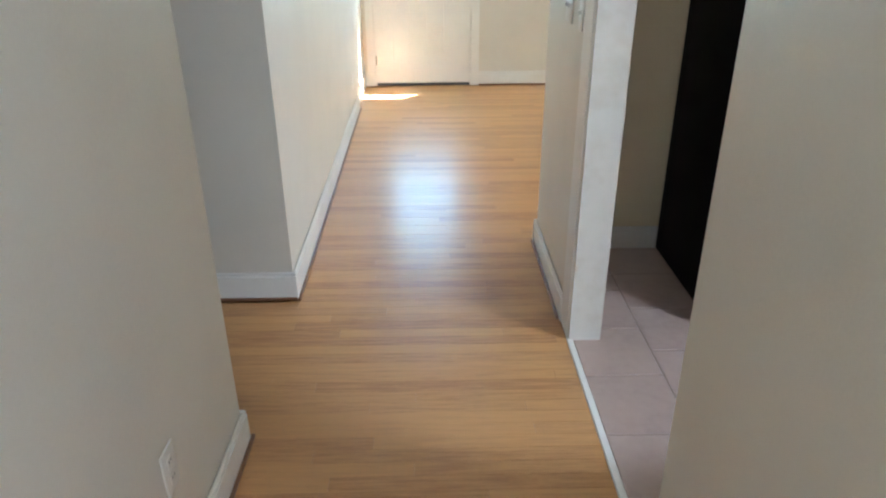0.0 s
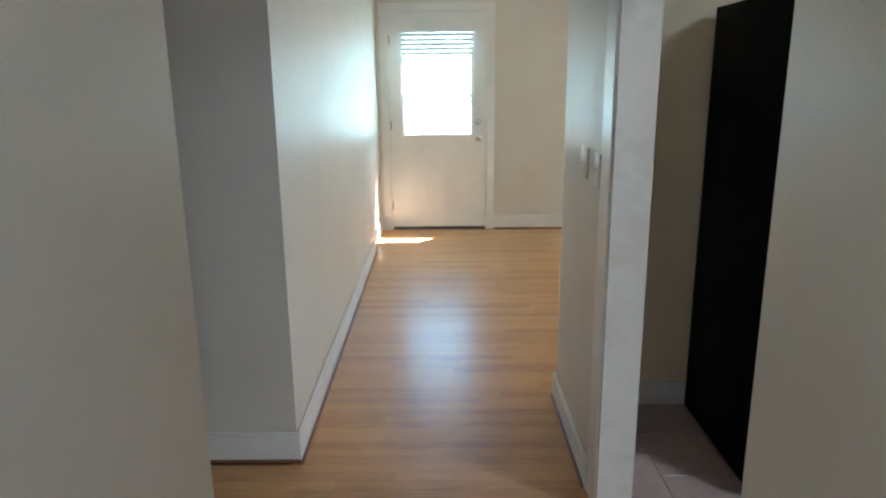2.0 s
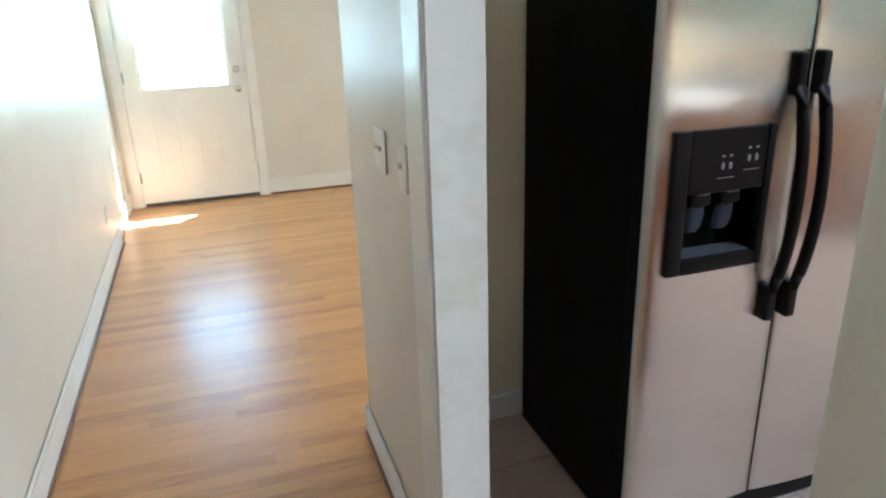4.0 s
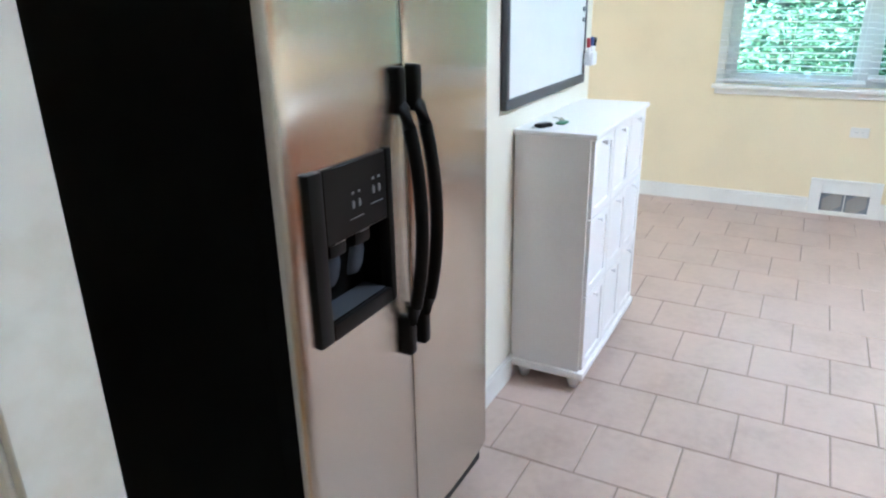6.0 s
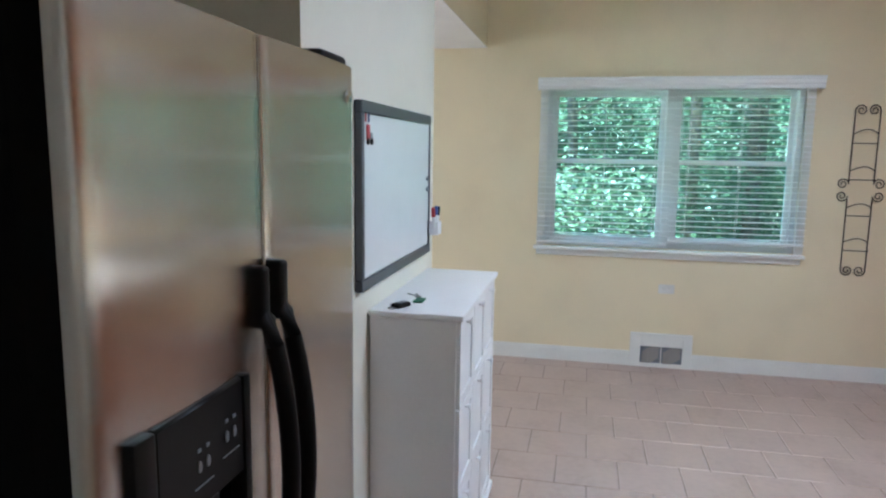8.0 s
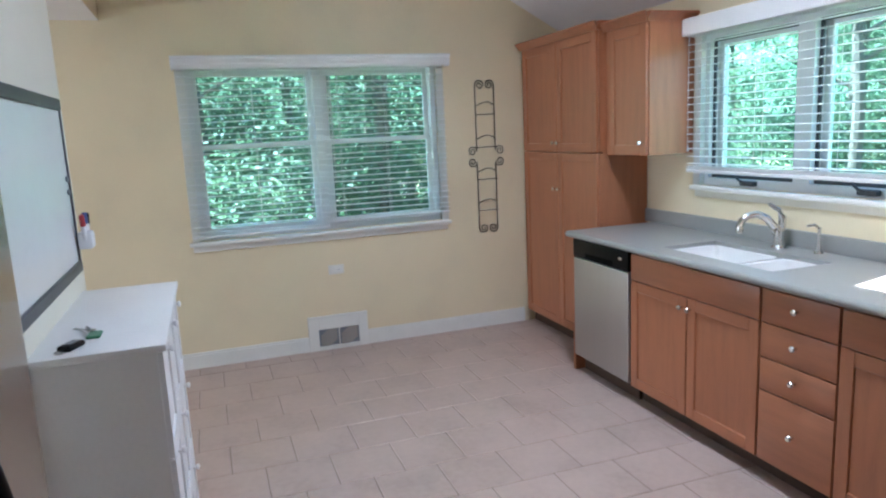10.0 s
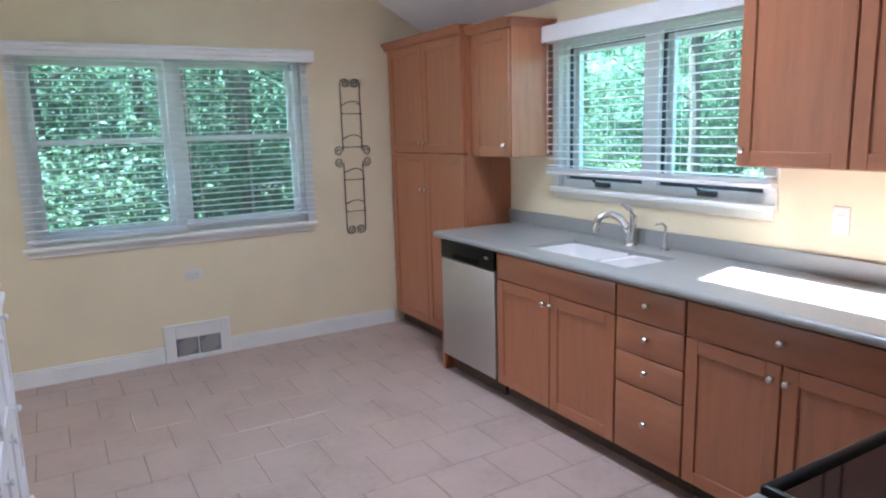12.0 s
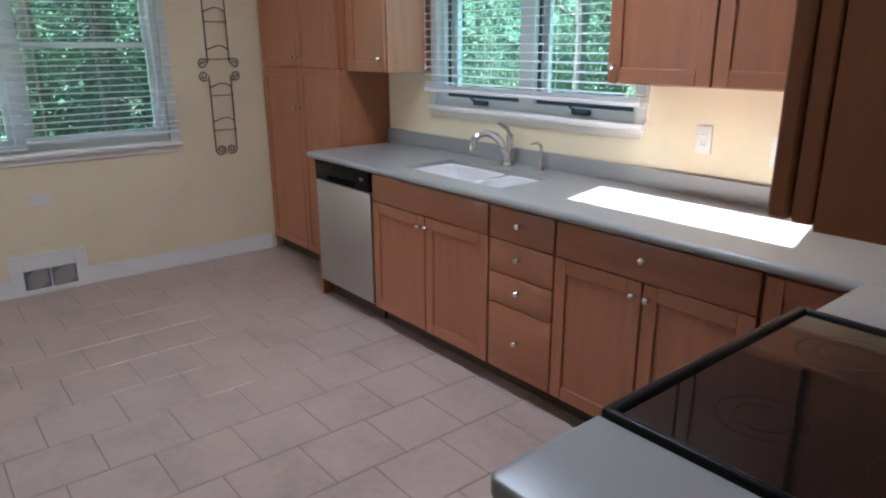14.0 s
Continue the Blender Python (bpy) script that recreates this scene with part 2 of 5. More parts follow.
def solo(name, bm, material, label, category, group="", kind="", smooth=False):
    return tagged(new(name, finish(bm, name, material, smooth)), label, category, group, kind)


def struct(name, bm, material, label, category, smooth=False):
    return solo(name, bm, material, label, category, "", "structure", smooth)


def boxes(*rows, bev=0.0):
    bm = bmesh.new()
    for r in rows:
        box(bm, *r, bev=bev)
    return bm


def slope(y):
    return 2.28 + 0.55 * (y + 0.13)


def slab(bm, x0, x1, y0, y1, thick=0.10):
    vs = [bm.verts.new((x, y, slope(y) + t)) for x in (x0, x1) for y in (y0, y1) for t in (0, thick)]
    for f in ((0, 1, 3, 2), (4, 6, 7, 5), (0, 4, 5, 1), (2, 3, 7, 6), (0, 2, 6, 4), (1, 5, 7, 3)):
        bm.faces.new([vs[i] for i in f])


# ---- structure ----
EX, SY, NY = 6.52, -0.13, 3.10      # faces of the window wall, sink wall and board wall
HX, HW, NX = 1.417, 0.299, 0.303               # hall faces
struct("ground", B(-60, 90, -60, 60, -0.75, -0.45), M_GRASS, "leaf-littered wooded ground round the house", "ground")
struct("pavement", B(-25, 25, 8.1, 58, -0.46, -0.43), M_CONC, "pale concrete drive in front of the entrance", "pavement")
struct("wall_east", boxes((EX, EX + 0.16, -0.30, 7.75, -0.4, 0.90), (EX, EX + 0.16, -0.30, 7.75, 2.085, 4.6),
                          (EX, EX + 0.16, -0.30, 0.953, 0.90, 2.085), (EX, EX + 0.16, 2.713, 7.75, 0.90, 2.085)),
       M_KITCH, "pale yellow painted kitchen wall with a double window", "wall")
struct("wall_south", boxes((1.54, EX, SY - 0.16, SY, -0.4, 1.185), (1.54, EX, SY - 0.16, SY, 2.06, 2.9),
                           (1.54, 3.49, SY - 0.16, SY, 1.185, 2.06), (4.91, EX, SY - 0.16, SY, 1.185, 2.06)),
       M_KITCH, "pale yellow painted wall behind the sink counter", "wall")
struct("wall_north", boxes((2.925, 4.385, NY, 3.80, 0, 4.3)), M_PALE, "cream painted wall that carries the whiteboard", "wall")
struct("wall_niche", boxes((1.525, 2.925, 3.72, 3.80, 0, 2.6), (1.525, 2.925, 3.15, 3.80, 2.6, 4.3)), M_KITCH,
       "yellow painted back wall of the refrigerator niche", "wall")
struct("header_dining", boxes((4.385, EX, 3.180, 3.80, 2.366, 4.3)), M_KITCH, "cream painted header over the dining opening", "wall")
struct("soffit_dining", boxes((4.385, EX, 3.180, 3.80, 2.360, 2.366)), M_CEIL, "off-white underside of the dining header", "ceiling")
struct("wall_hall_east", boxes((HX, 1.525, 2.905, 3.80, 0, 2.5)), M_HALL, "greyish cream hall wall with light switches", "wall")
bmw = B(1.466, 1.66, -0.75, 1.988, 0, 2.5)
bmesh.ops.bevel(bmw, geom=[e for e in bmw.edges if all(abs(v.co.y - 1.988) < 1e-4 for v in e.verts) and abs(e.verts[0].co.z - e.verts[1].co.z) > 1],
                offset=0.018, segments=4, affect="EDGES", profile=0.5)
struct("wall_hall_south", bmw, M_HALL, "greyish cream wall end with rounded corner at the kitchen doorway", "wall", True)
struct("wall_over_door", boxes((1.417, 1.66, 1.988, 2.905, 2.16, 2.5), (1.54, 1.66, -0.29, 3.80, 2.5, 4.5)), M_HALL,
       "painted wall above the kitchen doorway", "wall")
struct("wall_hall_west", boxes((-1.7, HW, 3.250, 6.62, 0, 2.5)), M_HALL, "greyish cream hall wall with satin sheen", "wall")
struct("wall_hall_near", boxes((-0.2, NX, -0.75, 2.343, 0, 2.5)), M_HALL, "greyish cream wall end beside the side passage", "wall")
struct("wall_hall_back", boxes((-1.7, 1.66, -0.9, -0.75, 0, 2.5)), M_HALL, "plain wall that closes the hall", "wall")
struct("wall_passage_end", boxes((-1.85, -1.7, -0.9, 7.75, 0, 2.5)), M_HALL, "plain wall at the end of the passage", "wall")
struct("wall_front", boxes((-1.7, 0.335, 7.57, 7.75, 0, 2.5), (1.299, EX, 7.57, 7.75, 0, 2.5), (0.335, 1.299, 7.57, 7.75, 2.11, 2.5)),
       M_HALL, "greyish cream front wall round the entrance door", "wall")
struct("ceiling_hall", boxes((-1.85, 1.66, -0.9, 3.80, 2.5, 2.6), (-1.85, EX + 0.16, 3.80, 7.75, 2.5, 2.6)), M_CEIL,
       "flat off-white hall ceiling", "ceiling")
bm = bmesh.new()
# unseen roof opening, sized so the sun falls on the worktop
SKX0, SKX1, SKY0, SKY1 = 3.30, 4.25, 0.80, 1.245
slab(bm, 1.54, SKX0, -0.29, 3.9)
slab(bm, SKX1, EX + 0.16, -0.29, 3.9)
slab(bm, SKX0, SKX1, -0.29, SKY0)
slab(bm, SKX0, SKX1, SKY1, 3.9)
# unseen overhang added to keep the sun off the twin window's slats
struct("eaves", boxes((EX + 0.165, EX + 0.72, -0.9, 7.75, 2.42, 2.54)), M_SHADEBOARD, "unseen board added to shade the twin window", "eaves")
struct("ceiling_kitchen", bm, M_CEIL, "sloped off-white kitchen ceiling with an added roof window", "ceiling")
struct("floor_bed", boxes((-1.85, EX, -0.9, 7.75, -0.40, -0.012)), M_OAKBED, "dark floor base under the boards", "floor")
struct("threshold", B(HX - 0.012, HX + 0.012, 1.99, 2.905, -0.012, 0.006, bev=0.003), M_TRIM, "pale metal strip between oak and tile", "threshold")


def skew(ob, y0=3.25, y1=6.62, dx=-0.046):
    """Lean a wall or its trim sideways along y."""
    for v in ob.data.vertices:
        if v.co.x > -1.0:
            v.co.x += dx * (v.co.y - y0) / (y1 - y0)
    return ob


skew(bpy.data.objects["wall_hall_west"])
struct("wall_hall_entry", boxes((-1.7, 0.228, 6.62, 7.57, 0, 2.5)), M_HALL, "greyish cream wall return beside the entrance door", "wall")


def baseboard(name, x0, x1, y0, y1, h=0.115):
    bm = bmesh.new()
    box(bm, x0, x1, y0, y1, 0, h - 0.018, bev=0.002)
    dx, dy = (x1 - x0 < 0.03), (y1 - y0 < 0.03)
    box(bm, x0 + 0.003 * dx, x1 - 0.003 * dx, y0 + 0.003 * dy, y1 - 0.003 * dy, h - 0.018, h, bev=0.004)
    return struct(name, bm, M_TRIM, "white painted baseboard with a moulded top", "baseboard")


baseboard("baseboard", EX - 0.016, EX, 0.27, 1.590)
baseboard("baseboard", EX - 0.016, EX, 2.040, 7.57)
baseboard("baseboard", 2.925, 4.385, NY - 0.016, NY)
baseboard("baseboard", 1.557, 2.925, 3.704, 3.72)
baseboard("baseboard", HX - 0.016, HX, 3.03, 3.80, 0.12)
baseboard("baseboard", HX - 0.016, 1.557, 3.80, 3.816, 0.12)
skew(baseboard("baseboard", HW, HW + 0.016, 3.250, 6.62, 0.13))
baseboard("baseboard", 0.228, 0.244, 6.62, 7.57, 0.14)
baseboard("baseboard", -1.7, HW + 0.016, 3.234, 3.250, 0.13)
baseboard("baseboard", NX, NX + 0.016, -0.75, 2.343, 0.12)
baseboard("baseboard", -0.2, NX + 0.016, 2.343, 2.359, 0.12)
baseboard("baseboard", 1.37, EX, 7.554, 7.57, 0.14)
baseboard("baseboard", 0.245, 0.264, 7.554, 7.57, 0.14)

M_SHOE = mat("oak_shoe", (0.20, 0.09, 0.04), 0.4, var=0.15, coords="World")


def shoe(x0, x1, y0, y1):
    return struct("trim", B(x0, x1, y0, y1, 0, 0.016, bev=0.006, seg=2), M_SHOE, "dark oak shoe moulding under the baseboard", "trim")


skew(shoe(HW + 0.016, HW + 0.028, 3.222, 6.62))
shoe(-1.7, HW + 0.016, 3.222, 3.234)
shoe(NX + 0.016, NX + 0.028, -0.75, 2.371)
shoe(-0.2, NX + 0.016, 2.359, 2.371)
shoe(HX - 0.028, HX - 0.016, 3.04, 3.80)
shoe(1.37, 4.3, 7.542, 7.554)

# doorway lining and casing at the end of the hall wall
struct("trim", B(HX - 0.006, 1.534, 2.888, 2.907, 0, 2.16, bev=0.002), M_JAMB, "worn off-white lining board on the doorway end", "trim")
struct("trim", B(HX - 0.011, HX, 2.907, 3.035, 0, 2.16, bev=0.003), M_TRIM, "off-white flat casing beside the doorway", "trim")


# ---- cabinets ----
def knob(parent, x, y, z, axis="y", material=None):
    return part("knob", lathe(bmesh.new(), (x, y, z), [(0.006, 0), (0.005, 0.012), (0.012, 0.018), (0.0145, 0.024), (0.011, 0.030), (0.003, 0.032)], 12, axis),
                material or M_CHROME, parent, "satin nickel knob")


def shaker(parent, x0, x1, z0, z1, yb, knob_at=None, drawer=False, rail=0.058, name=""):
    """A door or drawer front; its back lies on y = yb, and it faces +y."""
    if drawer:
        bm = B(x0, x1, yb, yb + 0.019, z0, z1, bev=0.004, seg=2)
        d = part("drawer_front", bm, M_WOODH, parent)
    else:
        d = part("door", B(x0 + rail - 0.004, x1 - rail + 0.004, yb, yb + 0.010, z0 + rail - 0.004, z1 - rail + 0.004), M_WOOD, parent)
        for a0, a1, c0, c1, w in ((x0, x0 + rail, z0, z1, 0), (x1 - rail, x1, z0, z1, 0), (x0 + rail, x1 - rail, z0, z0 + rail, 1), (x0 + rail, x1 - rail, z1 - rail, z1, 1)):
            part("rail" if w else "stile", B(a0, a1, yb, yb + 0.019, c0, c1, bev=0.0025), M_WOODH if w else M_WOOD, d)
    if knob_at:
        k = part("knob", lathe(bmesh.new(), (0, 0, 0), [(0.006, 0), (0.005, 0.012), (0.012, 0.018), (0.0145, 0.024), (0.011, 0.030), (0.003, 0.032)], 12, "y"),
                 M_CHROME, d, "satin nickel knob")
        k.matrix_local = pose(knob_at[0], yb + 0.019, knob_at[1], 0, 0, 180)
    return d


def base_body(th, w, depth=0.60, top=0.877):
    """Carcass with face frame and recessed toe; local x from 0 to w, front at y = 0, back at -depth."""
    part("body", boxes((0, w, -depth, -0.013, 0.10, top)), M_WOOD, th)
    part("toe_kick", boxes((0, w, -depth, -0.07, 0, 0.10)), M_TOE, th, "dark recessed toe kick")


G = 0.0042
FY = 0.471     # face of the base carcasses
base = thing("base_cabinet", (3.785, FY, 0), "reddish maple sink base with two shaker doors below a fixed front", "cabinet", "base cabinets on the sink wall")
w = 0.931
part("body", boxes((0, w, -0.60, -0.013, 0.10, 0.70), (0, w, -0.03, -0.013, 0.70, 0.877), (0, 0.018, -0.60, -0.03, 0.70, 0.877), (w - 0.018, w, -0.60, -0.03, 0.70, 0.877)), M_WOOD, base)
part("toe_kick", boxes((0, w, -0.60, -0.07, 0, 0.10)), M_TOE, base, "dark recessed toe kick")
shaker(base, 0.006, w - 0.004, 0.7195, 0.862, 0, drawer=True)
shaker(base, 0.006, w / 2 - G, 0.104, 0.7155, 0, (w / 2 - 0.03, 0.662))
shaker(base, w / 2 + G, w - 0.004, 0.104, 0.7155, 0, (w / 2 + 0.03, 0.662))

dr = thing("drawer_cabinet", (3.403, FY, 0), "reddish maple drawer unit with four flat fronts", "cabinet", "base cabinets on the sink wall")
w = 0.380
base_body(dr, w)
for z0, z1 in ((0.7195, 0.862), (0.567, 0.7155), (0.4225, 0.563), (0.104, 0.4185)):
    shaker(dr, 0.003, w - 0.003, z0, z1, 0, (w / 2, (z0 + z1) / 2 + 0.01), drawer=True)

b3 = thing("base_cabinet", (2.572, FY, 0), "reddish maple base cabinet with one wide drawer over two doors", "cabinet", "base cabinets on the sink wall")
w = 0.829
base_body(b3, w)
shaker(b3, 0.004, w - 0.006, 0.7195, 0.862, 0, (w / 2, 0.80), drawer=True)
shaker(b3, 0.004, w / 2 - G, 0.104, 0.7155, 0, (w / 2 - 0.03, 0.662))
shaker(b3, w / 2 + G, w - 0.004, 0.104, 0.7155, 0, (w / 2 + 0.03, 0.662))

bc = thing("base_cabinet", (1.664, FY, 0), "reddish maple corner base with a narrow door", "cabinet", "base cabinets on the sink wall")
base_body(bc, 0.906)
shaker(bc, 0.635, 0.90, 0.108, 0.858, 0)

panel = thing("end_panel", (5.322, FY, 0), "reddish maple end panel beside the dishwasher", "panel")
part("board", B(0, 0.022, -0.60, 0.018, 0, 0.877, bev=0.002), M_WOOD, panel)

# dishwasher
dw = thing("dishwasher", (4.722, FY, 0), "stainless dishwasher with black control strip under the counter", "dishwasher")
part("body", boxes((0.004, 0.594, -0.58, -0.004, 0.10, 0.872)), M_BLACK, dw, "black body")
bm = B(0.006, 0.592, -0.004, 0.026, 0.112, 0.752, bev=0.006, seg=3)
part("door", bm, M_STEEL2, dw, "brushed stainless door")
cp = part("control_strip", B(0.006, 0.592, -0.004, 0.030, 0.757, 0.868, bev=0.006, seg=2), M_PLAST, dw, "glossy black control strip")
part("pocket_handle", B(0.15, 0.44, 0.0302, 0.034, 0.765, 0.795, bev=0.002), M_BLACK, cp)
part("badge", lathe(bmesh.new(), (0, 0, 0), [(0.016, 0), (0.016, 0.002), (0.012, 0.003)], 16, "y"), M_CHROME, cp, "small oval metal badge").matrix_local = pose(0.075, 0.0302, 0.822, 0, 0, 180) @ Matrix.Diagonal((1.3, 1, 0.6, 1))
part("kick_plate", boxes((0.006, 0.592, -0.07, -0.05, 0.0, 0.105)), M_TOE, dw, "black kick plate")

# worktops
SX0, SX1, SYF, SYB = 3.815, 4.552, 0.405, 0.062
bm = bmesh.new()
ZT0, ZT1 = 0.878, 0.915
CF = 0.518
for r in ((SX1, 5.345, SY + 0.002, CF), (1.662, SX0, SY + 0.002, CF), (SX0, SX1, SYF, CF), (SX0, SX1, SY + 0.002, SYB)):
    box(bm, *r, ZT0, ZT1)
bmesh.ops.remove_doubles(bm, verts=bm.verts, dist=0.0005)
wt = thing("worktop", (0, 0, 0), "grey speckled solid-surface worktop with a sunlit patch", "worktop")
part("slab", bm, M_STONE, wt, "", False)
part("front_edge", tube(bmesh.new(), [(2.29, CF, 0.8965), (5.345, CF, 0.8965)], 0.0184, 12), M_STONE, wt, "rounded front edge")
part("backsplash", B(1.664, 5.42, SY + 0.001, SY + 0.02, ZT1, 1.0, bev=0.003), M_STONE, wt, "low grey backsplash")
part("cabinet_back_slab", boxes((1.662, 2.29, CF + 0.002, 0.846, ZT0, ZT1)), M_STONE, wt, "", False)

# sink
sink = thing("sink", (0, 0, 0), "white double-bowl undermount sink in the grey worktop", "sink")
DVX = 4.085
for x0, x1 in ((SX0 + 0.002, DVX - 0.012), (DVX + 0.012, SX1 - 0.002)):
    bm = bmesh.new()
    y0, y1, zb, zt = SYB + 0.002, SYF - 0.002, 0.735, 0.894
    n = 5
    def loop(inset, z, rad):
        out = []
        for cx, cy, a0 in ((x1 - inset - rad, y1 - inset - rad, 0), (x0 + inset + rad, y1 - inset - rad, 90), (x0 + inset + rad, y0 + inset + rad, 180), (x1 - inset - rad, y0 + inset + rad, 270)):
            for i in range(n + 1):
                a = radians(a0 + 90 * i / n)
                out.append(bm.verts.new((cx + rad * math.cos(a), cy + rad * math.sin(a), z)))
        return out
    ls = [loop(-0.001, zt, 0.05), loop(0.006, zt - 0.004, 0.05), loop(0.016, zb + 0.03, 0.05), loop(0.03, zb + 0.006, 0.05), loop(0.06, zb, 0.04)]
    for a, c in zip(ls, ls[1:]):
        for i in range(len(a)):
            bm.faces.new((a[i], a[(i + 1) % len(a)], c[(i + 1) % len(a)], c[i]))
    bm.faces.new(ls[-1])
    bowl = part("bowl", bm, M_PORC, sink, "white enamel bowl")
    part("drain", lathe(bmesh.new(), ((x0 + x1) / 2, (y0 + y1) / 2, zb), [(0.042, 0.001), (0.04, 0.004), (0.03, 0.002)], 16), M_CHROME, bowl, "round metal drain")
part("divider", B(DVX - 0.0125, DVX + 0.0125, SYB + 0.001, SYF - 0.001, 0.74, 0.893, bev=0.006, seg=3), M_PORC, sink, "white divider")

# tap with lever and side dispenser
tap = thing("kitchen_tap", (4.225, -0.045, 0.915), "brushed nickel pull-out tap with a raised lever", "tap")
part("base", lathe(bmesh.new(), (0, 0, 0), [(0.034, 0), (0.032, 0.008), (0.026, 0.014), (0.024, 0.06), (0.026, 0.10), (0.020, 0.118)], 18), M_CHROME, tap)
part("spout", tube(bmesh.new(), [(0.0, 0.0, 0.03), (0.01, 0.02, 0.10), (0.025, 0.055, 0.15), (0.045, 0.10, 0.172), (0.062, 0.145, 0.165), (0.07, 0.17, 0.14), (0.072, 0.178, 0.115)],
                  [0.022, 0.021, 0.020, 0.018, 0.017, 0.017, 0.016], 14), M_CHROME, tap)
part("spray_head", lathe(bmesh.new(), (0.073, 0.18, 0.078), [(0.012, 0), (0.017, 0.004), (0.018, 0.03), (0.015, 0.04)], 14), M_CHROME, tap)
part("lever", tube(bmesh.new(), [(-0.012, -0.005, 0.10), (-0.014, -0.004, 0.15), (-0.006, 0.012, 0.19), (0.02, 0.05, 0.222)], [0.018, 0.02, 0.012, 0.008], 12), M_CHROME, tap)
soap = thing("soap_dispenser", (4.01, -0.07, 0.915), "slim brushed nickel soap pump beside the tap", "dispenser")
part("collar", lathe(bmesh.new(), (0, 0, 0), [(0.022, 0), (0.02, 0.008), (0.011, 0.014), (0.009, 0.06)], 14), M_CHROME, soap)
part("spout", tube(bmesh.new(), [(0, 0, 0.05), (0, 0, 0.12), (0.008, 0.02, 0.138), (0.02, 0.055, 0.134)], [0.008, 0.008, 0.007, 0.005], 10), M_CHROME, soap)


# ---- wall cabinets ----
def crown(parent, segs, z, h=0.052, out=0.038):
    """Flared cornice: segs are (x0, y0, x1, y1, nx, ny) runs whose outside is (nx, ny)."""
    for x0, y0, x1, y1, nx, ny in segs:
        bm = bmesh.new()
        prof = [(0, 0), (0.006, 0), (0.012, 0.012), (0.026, 0.030), (out, 0.040), (out, h), (0, h)]
        tx, ty = (1 if x1 > x0 else -1 if x1 < x0 else 0), (1 if y1 > y0 else -1 if y1 < y0 else 0)
        a = [bm.verts.new((x0 + nx * o, y0 + ny * o, z + t)) for o, t in prof]
        b = [bm.verts.new((x1 + nx * o + tx * o, y1 + ny * o + ty * o, z + t)) for o, t in prof]
        for i in range(len(prof)):
            j = (i + 1) % len(prof)
            bm.faces.new((a[i], a[j], b[j], b[i]))
        bm.faces.new(a[::-1])
        bm.faces.new(b)
        part("cornice", bm, M_WOOD, parent, "", False)


PX, PY = 5.42, 0.235
pan = thing("pantry_cabinet", (PX, PY, 0), "tall reddish maple pantry with four shaker doors", "cabinet")
W = EX - PX - 0.002
part("body", boxes((0, W, SY - PY + 0.002, -0.022, 0.10, 2.155)), M_WOOD, pan)
for x0, x1, z0, z1 in ((0, 0.5205, 0.10, 1.378), (0.5345, W, 0.10, 1.378), (0, 0.5205, 1.392, 2.155), (0.5345, W, 1.392, 2.155)):
    part("face_panel", boxes((x0, x1, -0.0215, -0.001, z0, z1)), M_WOOD, pan)
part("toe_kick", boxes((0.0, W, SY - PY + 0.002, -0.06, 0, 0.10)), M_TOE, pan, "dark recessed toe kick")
for z0, z1, kz in ((0.106, 1.3815, 1.12), (1.3885, 2.142, 1.45)):
    for x0, x1, kx in ((0.008, 0.5245, 0.496), (0.5305, 1.052, 0.559)):
        shaker(pan, x0, x1, z0, z1, 0, (kx, kz))
crown(pan, [(W, 0.018, 0, 0.018, 0, 1), (0, 0.018, 0, -0.03, -1, 0)], 2.148)

up1 = thing("wall_cabinet", (4.975, 0.185, 1.372), "small reddish maple wall cabinet between pantry and window", "cabinet", "wall cabinets")
W = PX - 4.975 - 0.002
part("body", boxes((0, W, SY - 0.185 + 0.002, -0.001, 0, 0.765)), M_WOOD, up1)
shaker(up1, 0.008, W - 0.06, 0.004, 0.75, 0, (0.035, 0.075))
crown(up1, [(W, 0.018, 0, 0.018, 0, 1), (0, 0.018, 0, SY - 0.183, -1, 0)], 0.758)

up2 = thing("wall_cabinet", (2.525, 0.185, 1.373), "reddish maple two-door wall cabinet above the sunlit counter", "cabinet", "wall cabinets")
part("body", boxes((0, 0.899, SY - 0.185 + 0.002, -0.006, 0.0, 0.80)), M_WOOD, up2)
shaker(up2, 0.004, 0.449 - G, 0.004, 0.79, 0)
shaker(up2, 0.449 + G, 0.895, 0.004, 0.79, 0, (0.865, 0.07))
crown(up2, [(0.899, 0.018, 0, 0.018, 0, 1)], 0.795)

upc = thing("wall_cabinet", (1.664, 0.185, 1.372), "reddish maple corner wall cabinet", "cabinet", "wall cabinets")
part("body", boxes((0, 0.865, SY - 0.185 + 0.002, -0.001, 0.0, 0.80)), M_WOOD, upc)

# run along the doorway wall: wall cabinets, range, narrow base
upw = thing("wall_cabinet", (1.664, 1.862, 1.373), "reddish maple wall cabinet end in shade beside the range", "cabinet", "wall cabinets")
part("body", boxes((0, 0.250, -0.30, 0, 0, 0.78)), M_WOOD, upw)
part("face_frame", B(0.253, 0.270, -0.30, 0.0, 0.004, 0.78, bev=0.002), M_WOOD, upw)
part("door", B(0.275, 0.293, -0.296, -0.004, 0.004, 0.775, bev=0.003), M_WOOD, upw)
hood = thing("range_hood", (1.664, 0.82, 1.50), "black under-cabinet range hood above the cooktop", "hood")
part("body", B(0, 0.28, 0.0, 0.735, 0, 0.12, bev=0.01), M_PLAST, hood)
uph = thing("wall_cabinet", (1.664, 0.82, 1.625), "short reddish maple cabinet above the range hood", "cabinet", "wall cabinets")
part("body", boxes((0, 0.262, 0.0, 0.735, 0, 0.54)), M_WOOD, uph)
